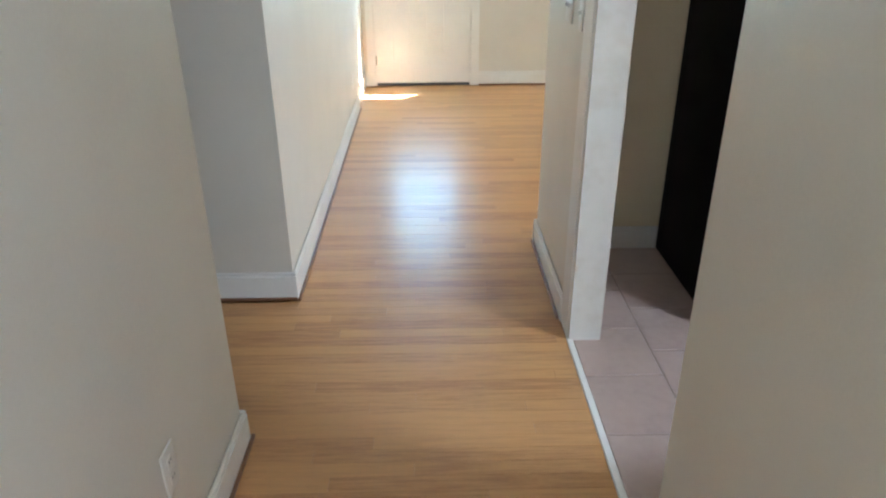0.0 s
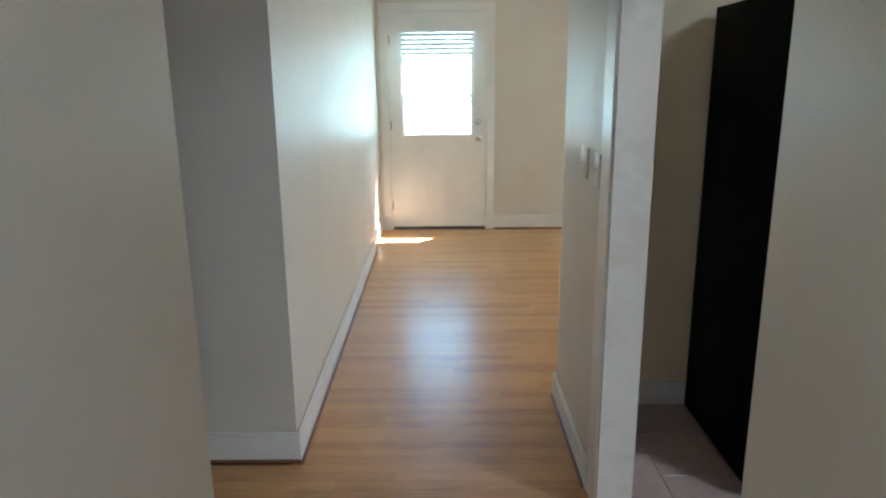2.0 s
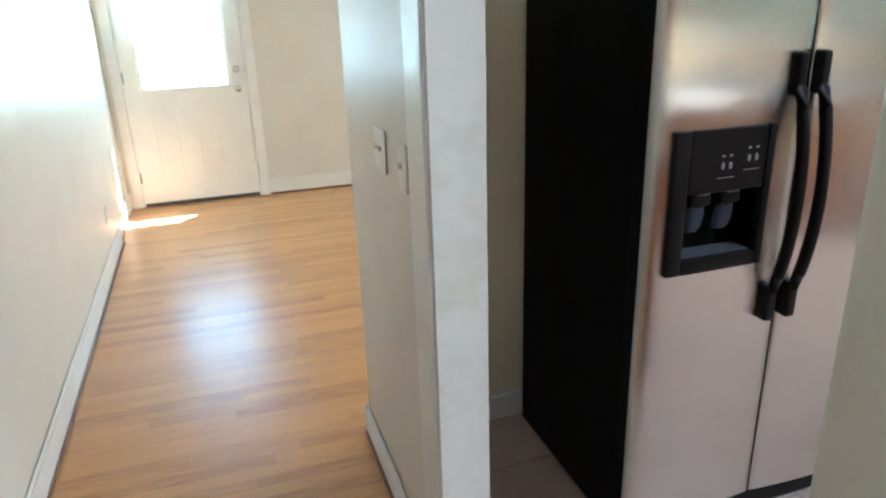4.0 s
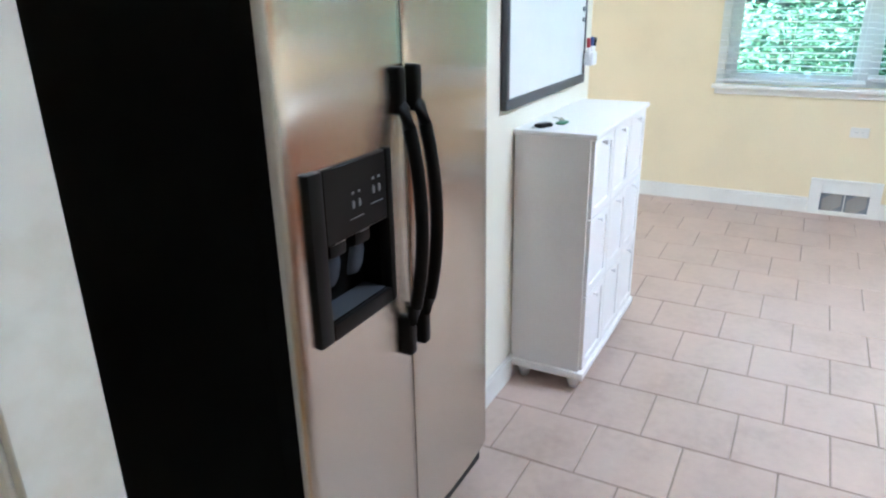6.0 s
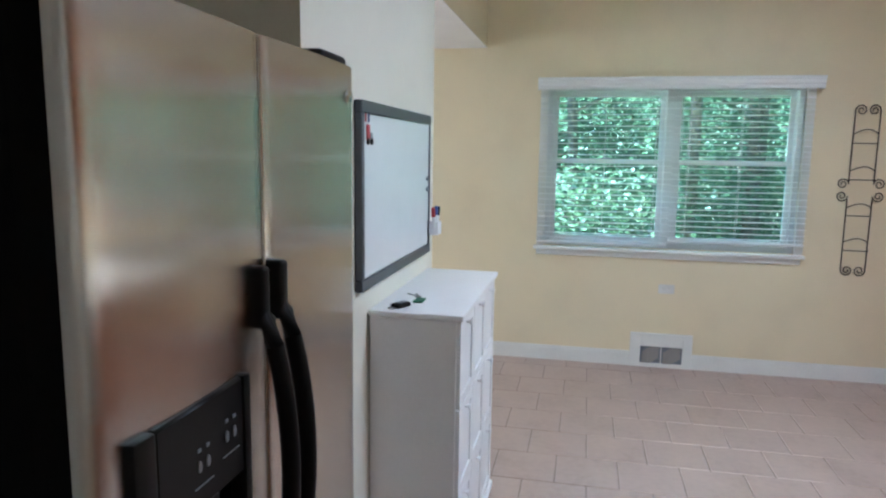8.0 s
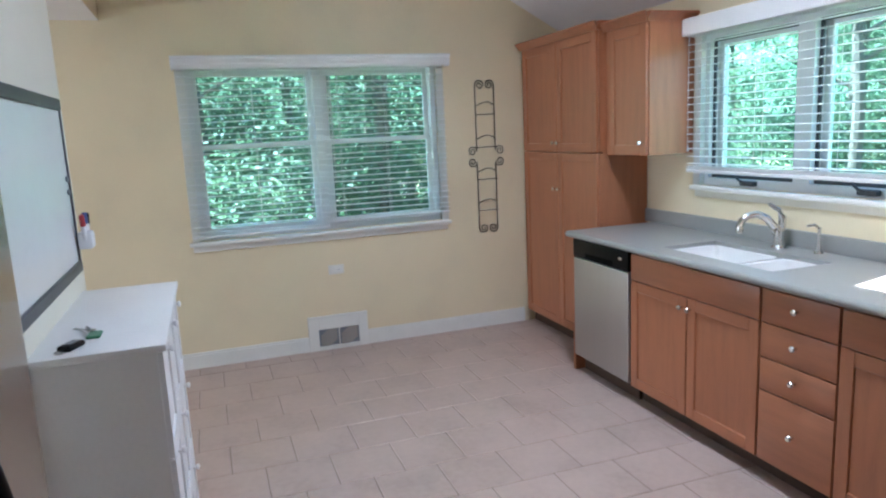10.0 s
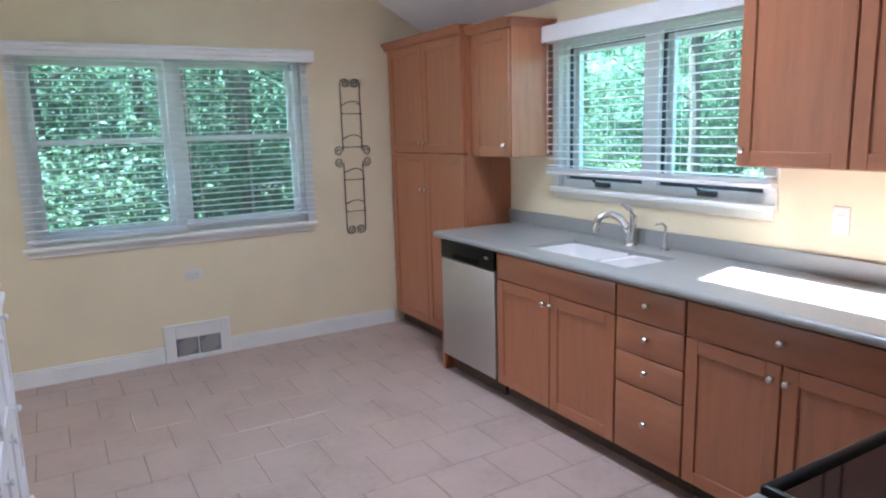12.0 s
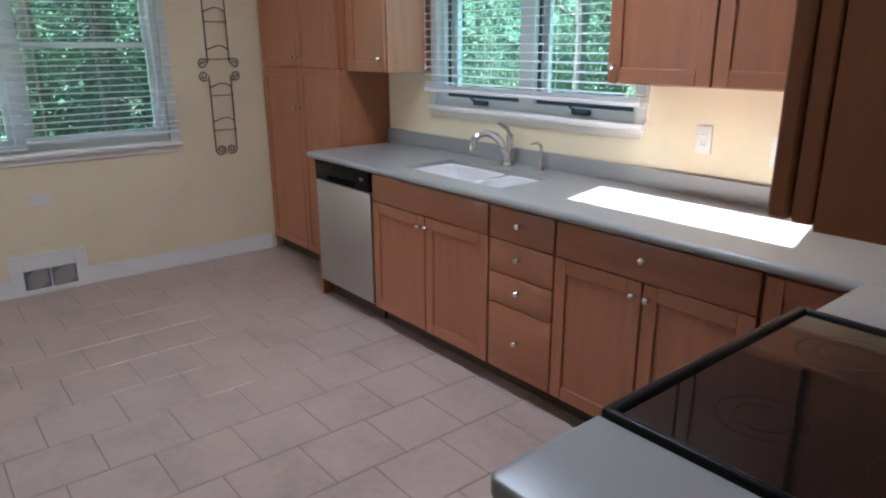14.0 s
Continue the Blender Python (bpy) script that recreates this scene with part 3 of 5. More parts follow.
part("door", B(0.265, 0.283, 0.004, 0.731, 0.01, 0.535, bev=0.003), M_WOOD, uph)

bw = thing("base_cabinet", (1.664, 1.600, 0), "narrow reddish maple base cabinet at the end of the range run", "cabinet", "base cabinets by the range")
part("body", boxes((0, 0.596, 0, 0.245, 0.10, 0.877)), M_WOOD, bw)
part("toe_kick", boxes((0, 0.53, 0, 0.245, 0, 0.10)), M_TOE, bw, "dark recessed toe kick")
part("door", B(0.598, 0.617, 0.006, 0.24, 0.108, 0.712, bev=0.003), M_WOOD, bw)
part("drawer_front", B(0.598, 0.617, 0.006, 0.24, 0.722, 0.858, bev=0.003), M_WOOD, bw)
bs = thing("base_cabinet", (1.664, 0.520, 0), "reddish maple corner filler beside the range", "cabinet", "base cabinets by the range")
part("body", boxes((0, 0.596, -0.04, 0.326, 0.10, 0.877)), M_WOOD, bs)
part("toe_kick", boxes((0, 0.53, -0.04, 0.326, 0, 0.10)), M_TOE, bs, "dark recessed toe kick")
part("door", B(0.598, 0.617, 0.03, 0.322, 0.108, 0.858, bev=0.003), M_WOOD, bs)

ew = thing("worktop", (1.662, 1.598, 0.878), "grey solid-surface worktop end piece beside the range", "worktop")
bm = B(0, 0.658, 0, 0.262, 0, 0.037)
bmesh.ops.bevel(bm, geom=[e for e in bm.edges if abs(e.verts[0].co.z - e.verts[1].co.z) > 0.02 and e.verts[0].co.x > 0.5 and e.verts[0].co.y > 0.2], offset=0.025, segments=5, affect="EDGES", profile=0.5)
bmesh.ops.bevel(bm, geom=[e for e in bm.edges if abs(e.verts[0].co.z - e.verts[1].co.z) < 0.001 and (min(e.verts[0].co.x, e.verts[1].co.x) > 0.6 or min(e.verts[0].co.y, e.verts[1].co.y) > 0.24)],
                offset=0.008, segments=3, affect="EDGES", profile=0.5)
part("slab", bm, M_STONE, ew)
part("backsplash", B(0.0, 0.018, 0, 0.262, 0.038, 0.122, bev=0.003), M_STONE, ew)

rg = thing("range", (1.668, 0.850, 0), "black glass-top electric range with raised rim", "range")
part("body", B(0.0, 0.60, 0.004, 0.742, 0.02, 0.895, bev=0.004), M_PLAST, rg)
part("oven_door", B(0.602, 0.64, 0.006, 0.740, 0.17, 0.80, bev=0.008, seg=2), M_GLASSTOP, rg, "black glass oven door")
part("storage_drawer", B(0.602, 0.635, 0.006, 0.740, 0.03, 0.16, bev=0.006, seg=2), M_PLAST, rg)
part("oven_handle", tube(bmesh.new(), [(0.64, 0.08, 0.77), (0.672, 0.09, 0.775), (0.675, 0.37, 0.775), (0.672, 0.655, 0.775), (0.64, 0.665, 0.77)], 0.011, 10), M_PLAST, rg)
top = part("cooktop", B(0.02, 0.625, 0.018, 0.728, 0.896, 0.921), M_GLASSTOP, rg, "black glass cooktop")
bm = bmesh.new()
box(bm, 0.0, 0.648, 0.0, 0.020, 0.896, 0.930, bev=0.009, seg=3)
box(bm, 0.0, 0.648, 0.726, 0.746, 0.896, 0.930, bev=0.009, seg=3)
box(bm, 0.620, 0.650, 0.002, 0.744, 0.893, 0.930, bev=0.010, seg=3)
part("rim", bm, M_PLAST, rg, "raised black rim")
part("back_guard", B(0.0, 0.07, 0.0, 0.746, 0.93, 1.10, bev=0.012, seg=3), M_PLAST, rg, "black control back guard")
for x, y, r in ((0.20, 0.19, 0.075), (0.20, 0.55, 0.095), (0.46, 0.19, 0.10), (0.46, 0.55, 0.075)):
    bm = bmesh.new()
    for rr in (r, r * 0.62):
        a = ring(bm, Vector((x, y, 0.9213)), Vector((1, 0, 0)), Vector((0, 1, 0)), rr, 40)
        b = ring(bm, Vector((x, y, 0.9213)), Vector((1, 0, 0)), Vector((0, 1, 0)), rr - 0.0018, 40)
        for i in range(40):
            bm.faces.new((a[i], a[(i + 1) % 40], b[(i + 1) % 40], b[i]))
    part("burner_mark", bm, M_PLAST, top, "thin grey burner ring", False)


# ---- refrigerator ----
fr = thing("refrigerator", (1.970, 2.945, 0), "stainless side-by-side refrigerator with black sides and ice dispenser", "refrigerator")
FW, FH = 0.900, 1.770
part("body", B(0.003, FW - 0.003, 0.075, 0.705, 0.03, FH - 0.028, bev=0.005, seg=2), M_BLACK, fr, "black textured body")
part("kick_grille", B(0.01, FW - 0.01, 0.024, 0.10, 0.012, 0.092, bev=0.004), M_PLAST, fr, "black base grille")
for x in (0.06, FW - 0.06):
    part("foot", lathe(bmesh.new(), (x, 0.12, 0), [(0.022, 0), (0.022, 0.012), (0.012, 0.014), (0.012, 0.035)], 12), M_PLAST, fr)
    part("foot", lathe(bmesh.new(), (x, 0.66, 0), [(0.022, 0), (0.022, 0.012), (0.012, 0.014), (0.012, 0.035)], 12), M_PLAST, fr)


def fridge_door(x0, x1, ra, rb, hole=None):
    """A gently bowed door skin, rounded at its upright edges, with an opening where the dispenser sits."""
    bm = bmesh.new()
    xs, n = [], 14
    for i in range(n + 1):
        xs.append(x0 + (x1 - x0) * i / n)
    prof = []
    for x in xs:
        d = min(x - x0, x1 - x)
        u = (x - x0) / (x1 - x0) * 2 - 1
        y = -0.010 * (1 - u * u)
        prof.append((x, y))
    path = [(x0, 0.025), (x0, ra)]
    for a in (20, 45, 70):
        path.append((x0 + ra * (1 - math.cos(radians(a))), ra * (1 - math.sin(radians(a)))))
    path += [(x, y) for x, y in prof if x0 + ra < x < x1 - rb]
    for a in (70, 45, 20):
        path.append((x1 - rb * (1 - math.cos(radians(a))), rb * (1 - math.sin(radians(a)))))
    path += [(x1, rb), (x1, 0.025)]
    zs = [0.10, FH]
    if hole:
        zs = [0.10, hole[2], hole[3], FH]
        for hx in hole[:2]:
            for i in range(len(path) - 1):
                if path[i][0] < hx < path[i + 1][0]:
                    t = (hx - path[i][0]) / (path[i + 1][0] - path[i][0])
                    path.insert(i + 1, (hx, path[i][1] + t * (path[i + 1][1] - path[i][1])))
                    break
    rows = [[bm.verts.new((x, y, z)) for x, y in path] for z in zs]
    for r, (a, b) in enumerate(zip(rows, rows[1:])):
        for i in range(len(path) - 1):
            if hole and r == 1 and path[i][0] >= hole[0] - 1e-6 and path[i + 1][0] <= hole[1] + 1e-6:
                continue
            bm.faces.new((a[i], a[i + 1], b[i + 1], b[i]))
    bm.faces.new(rows[0][::-1])
    bm.faces.new(rows[-1])
    bm.faces.new((rows[0][0], rows[0][-1], rows[-1][-1], rows[-1][0])) if not hole else None
    return bm


DX0, DX1, DZ0, DZ1 = 0.050, 0.340, 0.866, 1.230
left = part("freezer_door", fridge_door(0.0, 0.430, 0.022, 0.007, (DX0 + 0.012, DX1 - 0.012, DZ0 + 0.012, DZ1 - 0.012)), M_STEEL, fr, "brushed stainless freezer door")
right = part("fridge_door", fridge_door(0.437, FW, 0.007, 0.022), M_STEEL, fr, "brushed stainless refrigerator door")
for par, x0, x1 in ((left, 0.0, 0.430), (right, 0.437, FW)):
    part("door_side", boxes((x0 + 0.001, x0 + 0.018, 0.0255, 0.0745, 0.101, FH - 0.001), (x1 - 0.018, x1 - 0.001, 0.0255, 0.0745, 0.101, FH - 0.001),
                            (x0 + 0.018, x1 - 0.018, 0.0255, 0.0745, FH - 0.03, FH - 0.001), (x0 + 0.018, x1 - 0.018, 0.0255, 0.0745, 0.101, 0.13)), M_BLACK, par, "black door side", False)
part("door_gasket", boxes((0.4302, 0.4368, 0.012, 0.07, 0.10, FH - 0.01)), M_BLACK, fr)
for x0 in (0.02, FW - 0.155):
    part("hinge_cover", B(x0, x0 + 0.15, 0.015, 0.17, FH - 0.026, FH + 0.026, bev=0.012, seg=3), M_PLAST, fr, "black plastic hinge cover")
# dispenser: bezel, control panel, cavity with paddles, drip tray
bm = bmesh.new()
YF = -0.020
box(bm, DX0, DX0 + 0.045, YF, 0.012, DZ0, DZ1, bev=0.006, seg=2)
box(bm, DX1 - 0.022, DX1, YF, 0.012, DZ0, DZ1, bev=0.006, seg=2)
box(bm, DX0 + 0.045, DX1 - 0.022, YF, 0.012, DZ0, DZ0 + 0.038, bev=0.005, seg=2)
bez = part("dispenser_bezel", bm, M_PLAST, left, "black plastic dispenser surround")
part("control_panel", B(DX0 + 0.045, DX1 - 0.022, YF + 0.003, 0.012, DZ1 - 0.158, DZ1 - 0.001, bev=0.004), M_PLAST, left, "dark control panel with grey icons")
bm = bmesh.new()
x0, x1, z0, z1 = DX0 + 0.04, DX1 - 0.02, DZ0 + 0.03, DZ1 - 0.15
box(bm, x0, x1, 0.066, 0.070, z0, z1)
box(bm, x0 - 0.004, x0, 0.0, 0.070, z0, z1)
box(bm, x1, x1 + 0.004, 0.0, 0.070, z0, z1)
box(bm, x0, x1, 0.0, 0.070, z0 - 0.004, z0)
box(bm, x0, x1, 0.0, 0.070, z1, z1 + 0.004)
part("dispenser_cavity", bm, M_BLACK, left, "deep black dispenser cavity", False)
for cx in (DX0 + 0.100, DX0 + 0.188):
    bm = bmesh.new()
    rows = []
    for i in range(9):
        a = radians(-62 + 124 * i / 8)
        rows.append([bm.verts.new((cx + 0.034 * math.sin(a) * k, 0.040 - 0.026 * math.cos(a) * k - 0.012 * h, z1 - 0.048 - 0.068 * (1 - h))) for h, k in ((0, 0.80), (0.25, 1.0), (0.75, 1.0), (1, 0.85))])
    for a, b in zip(rows, rows[1:]):
        for i in range(3):
            bm.faces.new((a[i], a[i + 1], b[i + 1], b[i]))
    bmesh.ops.solidify(bm, geom=list(bm.faces), thickness=0.004)
    part("paddle", bm, M_BLUE, left, "smoky blue curved paddle")
    part("chute", B(cx - 0.030, cx + 0.030, -0.004, 0.05, z1 - 0.046, z1 - 0.002, bev=0.010, seg=2), M_PLAST, left)
    part("chute_lip", B(cx - 0.018, cx + 0.018, -0.010, 0.010, z1 - 0.014, z1 - 0.004, bev=0.004, seg=2), M_MARK, left, "pale grey chute lip")
tray = part("drip_tray", B(x0 + 0.005, x1 - 0.005, -0.01, 0.06, z0, z0 + 0.010, bev=0.003), M_BLACK, left)
for i in range(9):
    yy = -0.006 + i * 0.007
    part("tray_slat", B(x0 + 0.012, x1 - 0.012, yy, yy + 0.003, z0 + 0.010, z0 + 0.013), M_FRAME, tray)
for cx, cz in ((DX0 + 0.150, DZ1 - 0.092), (DX0 + 0.225, DZ1 - 0.078)):
    for dx in (-0.011, 0.011):
        bm = lathe(bmesh.new(), (cx + dx, YF + 0.0025, cz), [(0.005, 0), (0.0045, 0.002)], 12, "y")
        for v in bm.verts:
            v.co.z = cz + (v.co.z - cz) * 1.9
        part("button", bm, M_MARK, left, "grey oval button")
        part("icon", B(cx + dx - 0.004, cx + dx + 0.004, YF + 0.001, YF + 0.0025, cz + 0.022, cz + 0.027), M_MARK, left)
    part("icon_line", B(cx - 0.024, cx + 0.024, YF + 0.001, YF + 0.0025, cz - 0.030, cz - 0.0285), M_MARK, left)
for hx, par in ((0.384, left), (0.454, right)):
    pts, rad = [], []
    for i in range(17):
        t = i / 16
        z = 0.70 + t * 0.69
        bow = max(0.0, math.sin(math.pi * min(max((t - 0.08) / 0.84, 0), 1)))
        pts.append((hx, -0.004 - 0.062 * bow ** 0.55, z))
        rad.append(0.0145)
    bm = tube(bmesh.new(), pts, rad, 12, flat=1.15)
    box(bm, hx - 0.0145, hx + 0.0145, -0.030, 0.012, 1.29, 1.395, bev=0.009, seg=3)
    box(bm, hx - 0.017, hx + 0.017, -0.035, 0.012, 0.695, 0.80, bev=0.010, seg=3)
    part("handle", bm, M_PLAST, par, "long bowed black handle")
bm = lathe(bmesh.new(), (0, 0, 0), [(0.020, 0), (0.020, 0.003), (0.016, 0.005)], 20, "y")
part("badge", bm, M_CHROME, right, "small oval metal badge").matrix_local = pose(0.838, -0.006, 1.702) @ Matrix.Diagonal((1.15, 1, 0.8, 1))


# ---- white cabinet with its keys, whiteboard ----
wc = thing("sideboard", (3.430, 2.79, 0), "white painted sideboard with nine small doors on bun feet", "cabinet")
W, D = 0.845, 0.306
part("top", B(-0.006, W + 0.006, -0.014, D, 1.045, 1.065, bev=0.004, seg=2), M_WHITE, wc)
part("body", B(0.008, W - 0.008, 0.012, D - 0.002, 0.092, 1.045), M_WHITE, wc)
part("plinth", B(-0.004, W + 0.004, -0.012, D - 0.002, 0.062, 0.094, bev=0.006, seg=2), M_WHITE, wc, "moulded white plinth")
for x in (0.05, W - 0.05):
    for y in (0.04, D - 0.05):
        part("foot", lathe(bmesh.new(), (x, y, 0), [(0.014, 0), (0.018, 0.004), (0.026, 0.030), (0.030, 0.048), (0.024, 0.062)], 14), M_WHITE, wc, "turned white bun foot")
cols = [0.014, 0.288, 0.562, W - 0.010]
rows_ = [0.098, 0.425, 0.740, 1.040]
for i in range(3):
    for j in range(3):
        x0, x1, z0, z1 = cols[i] + 0.003, cols[i + 1] - 0.003, rows_[j] + 0.003, rows_[j + 1] - 0.003
        d = part("door", boxes((x0 + 0.03, x1 - 0.03, 0.004, 0.012, z0 + 0.03, z1 - 0.03)), M_WHITE, wc)
        r = 0.034
        part("door_frame", boxes((x0, x0 + r, -0.002, 0.012, z0, z1), (x1 - r, x1, -0.002, 0.012, z0, z1), (x0 + r, x1 - r, -0.002, 0.012, z0, z0 + r), (x0 + r, x1 - r, -0.002, 0.012, z1 - r, z1)), M_WHITE, d)
        part("knob", lathe(bmesh.new(), ((x0 + x1) / 2 - 0.03, -0.002, z1 - 0.02), [(0.006, 0), (0.005, 0.010), (0.011, 0.015), (0.011, 0.020), (0.004, 0.024)], 12, "y"), M_WHITE, d, "round white knob")

fob = thing("key_fob", (3.50, 3.005, 1.065), "black car key fob lying on the sideboard", "key")
bm = B(-0.034, 0.034, -0.019, 0.019, 0, 0.016, bev=0.007, seg=3)
part("shell", bm, M_PLAST, fob)
part("key_ring", tube(bmesh.new(), [(-0.045 + 0.013 * math.cos(a), 0.013 * math.sin(a), 0.004) for a in [i * math.pi / 9 for i in range(18)]], 0.0016, 6), M_CHROME, fob)
part("buttons", B(-0.015, 0.018, -0.010, 0.010, 0.016, 0.0175, bev=0.0005), M_GREY, fob)
fob.rotation_euler = (0, 0, radians(-25))
ks = thing("house_keys", (3.60, 2.965, 1.065), "bunch of metal keys with a green tag on the sideboard", "key")
part("tag", B(-0.03, 0.03, -0.018, 0.018, 0, 0.008, bev=0.003), M_GREEN, ks, "dark green plastic tag")
for a, l in ((20, 0.05), (50, 0.055)):
    bm = bmesh.new()
    lathe(bm, (0.0, 0, 0.009), [(0.012, 0), (0.012, 0.0022)], 14)
    box(bm, 0.008, 0.008 + l, -0.004, 0.004, 0.009, 0.0112)
    k = part("key", bm, M_CHROME, ks, "steel key")
    k.matrix_local = pose(0.02, 0.01, a * 0.00005 + 0.0, 0, 0, a)

wb = thing("whiteboard", (3.305, NY, 1.148), "white dry-erase board in a charcoal frame", "whiteboard")
W, H = 0.922, 0.588
part("panel", B(0.012, W - 0.006, -0.018, -0.002, 0.012, H - 0.012), M_BOARD, wb, "glossy white writing surface")
part("frame", B(0, W, -0.026, -0.001, H - 0.038, H, bev=0.003), M_FRAME, wb, "charcoal top rail")
part("frame", B(0, W, -0.026, -0.001, 0, 0.038, bev=0.003), M_FRAME, wb, "charcoal bottom rail")
part("frame", B(0, 0.026, -0.026, -0.001, 0.038, H - 0.038, bev=0.003), M_FRAME, wb, "charcoal side rail")
part("frame", B(W - 0.010, W, -0.024, -0.001, 0.038, H - 0.038, bev=0.002), M_FRAME, wb, "thin charcoal side rail")
mg = thing("fridge_magnet", (3.375, NY - 0.018, 1.635), "small red toy-truck magnet on the whiteboard", "magnet")
part("cab", B(-0.008, 0.022, -0.005, 0, -0.018, 0.030, bev=0.004), M_RED, mg)
part("bed", B(0.022, 0.05, -0.005, 0, -0.016, 0.006, bev=0.003), M_GREY, mg)
for x in (0.002, 0.04):
    part("wheel", lathe(bmesh.new(), (x, -0.001, -0.022), [(0.010, 0), (0.010, 0.005), (0.006, 0.006)], 12, "y"), M_PLAST, mg)
for z in (1.47, 1.425):
    solo("clip_magnet", lathe(bmesh.new(), (4.185, NY - 0.018, z), [(0.010, 0), (0.010, 0.006), (0.006, 0.008)], 12, "y"), M_GREY, "small grey round magnet on the whiteboard", "magnet", "round magnets", smooth=True)
for dx in (0.0, 0.03):
    solo("clip_magnet", B(3.355 + dx, 3.362 + dx, NY - 0.022, NY - 0.018, 1.672, 1.70, bev=0.002), M_INK if dx else M_RED, "narrow coloured strip magnet on the whiteboard", "magnet", "strip magnets")
cup = thing("marker_cup", (4.222, NY - 0.05, 1.225), "clear white marker cup hung on the whiteboard edge", "cup")
part("cup", B(-0.03, 0.035, -0.022, 0.024, 0, 0.06, bev=0.008, seg=2), M_WHITE, cup)
for x, m, tilt in ((-0.018, M_RED, -14), (0.004, M_INK, 6), (0.022, M_PLAST, 20)):
    k = thing("marker", (4.222 + x, NY - 0.05, 1.235), "dry-erase marker standing in the cup", "marker", "markers")
    k.rotation_euler = (0, radians(tilt), 0)
    part("barrel", lathe(bmesh.new(), (0, 0, 0), [(0.008, 0), (0.008, 0.075)], 10), M_WHITE, k)
    part("cap", lathe(bmesh.new(), (0, 0, 0.075), [(0.0088, 0), (0.0088, 0.035), (0.007, 0.04)], 10), m, k)


# ---- windows ----
def sash(parent, axis, a0, a1, z0, z1, d, fr=0.035, th=0.03, material=None, name="sash"):
    """Frame and pane; axis 'y' lies in a plane x = d, axis 'x' in a plane y = d."""
    bm = bmesh.new()
    for p0, p1, q0, q1 in ((a0, a0 + fr, z0, z1), (a1 - fr, a1, z0, z1), (a0 + fr, a1 - fr, z0, z0 + fr), (a0 + fr, a1 - fr, z1 - fr, z1)):
        if axis == "y":
            box(bm, d, d + th, p0, p1, q0, q1, bev=0.003)
        else:
            box(bm, p0, p1, d - th, d, q0, q1, bev=0.003)
    s = part(name, bm, material or M_VINYL, parent)
    m = th / 2
    g = B(d + m - 0.002, d + m + 0.002, a0 + fr, a1 - fr, z0 + fr, z1 - fr) if axis == "y" else B(a0 + fr, a1 - fr, d - m - 0.002, d - m + 0.002, z0 + fr, z1 - fr)
    pane = part("pane", g, M_PANE, s, "clear window glass", False)
    pane.visible_shadow = False
    return s


def slats(parent, axis, a0, a1, zs, d, depth=0.046, tilt=0.0):
    """Level blind slats, one mesh shared by all of a blind."""
    L = a1 - a0
    bm = bmesh.new()
    n = 4
    rows = []
    for i in range(n + 1):
        u = i / n - 0.5
        zc = 0.0028 * (1 - 4 * u * u)
        rows.append([bm.verts.new((s * L / 2, u * depth, zc + t)) for s in (-1, 1) for t in (0, 0.0024)])
    for a, b in zip(rows, rows[1:]):
        for i, j in ((0, 2), (3, 1), (1, 0), (2, 3)):
            bm.faces.new((a[i], a[j], b[j], b[i]))
    for r in (rows[0], rows[-1]):
        bm.faces.new((r[0], r[1], r[3], r[2]))
    me = finish(bm, "slat", M_SLAT)
    for z in zs:
        ob = new("slat", me)
        ob.parent = parent
        jit = random.uniform(-1.2, 1.2)
        if axis == "y":
            ob.matrix_local = pose(d, (a0 + a1) / 2, z + random.uniform(-0.0015, 0.0015), 0, tilt + jit, 90)
        else:
            ob.matrix_local = pose((a0 + a1) / 2, d, z + random.uniform(-0.0015, 0.0015), tilt + jit, 0, 0)


we = thing("window_1", (0, 0.023, 0), "white double-hung twin window over the floor register", "window")
we["kind"] = "structure"
OY0, OY1, OZ0, OZ1 = 0.93, 2.69, 0.90, 2.085
part("window_frame", boxes((EX + 0.02, EX + 0.15, OY0, OY0 + 0.04, OZ0, OZ1), (EX + 0.02, EX + 0.15, OY1 - 0.04, OY1, OZ0, OZ1),
                           (EX + 0.02, EX + 0.15, OY0 + 0.04, OY1 - 0.04, OZ1 - 0.04, OZ1), (EX + 0.02, EX + 0.15, OY0 + 0.04, OY1 - 0.04, OZ0, OZ0 + 0.04),
                           (EX + 0.0, EX + 0.15, 1.765, 1.845, OZ0 + 0.04, OZ1 - 0.04)), M_VINYL, we, "", False)
for a0, a1 in ((OY0 + 0.04, 1.765), (1.845, OY1 - 0.04)):
    sash(we, "y", a0, a1, OZ0 + 0.04, 1.55, EX + 0.05)
    s = sash(we, "y", a0, a1, 1.515, OZ1 - 0.04, EX + 0.085)
    part("sash_lock", B(EX + 0.035, EX + 0.055, (a0 + a1) / 2 - 0.03, (a0 + a1) / 2 + 0.03, 1.55, 1.563, bev=0.003), M_GREY, we, "grey sash lock")
part("window_sill", B(EX - 0.055, EX + 0.03, 0.865, 2.765, 0.868, 0.895, bev=0.006, seg=2), M_TRIM, we, "white window stool")
part("apron", B(EX - 0.02, EX, 0.885, 2.745, 0.825, 0.868, bev=0.004), M_TRIM, we, "white apron")
part("casing", boxes((EX - 0.016, EX + 0.02, 0.875, 0.93, 0.895, 2.14), (EX - 0.016, EX + 0.02, 2.69, 2.745, 0.895, 2.14), (EX - 0.016, EX + 0.02, 0.93, 2.69, 2.085, 2.14)), M_TRIM, we, "white casing", False)

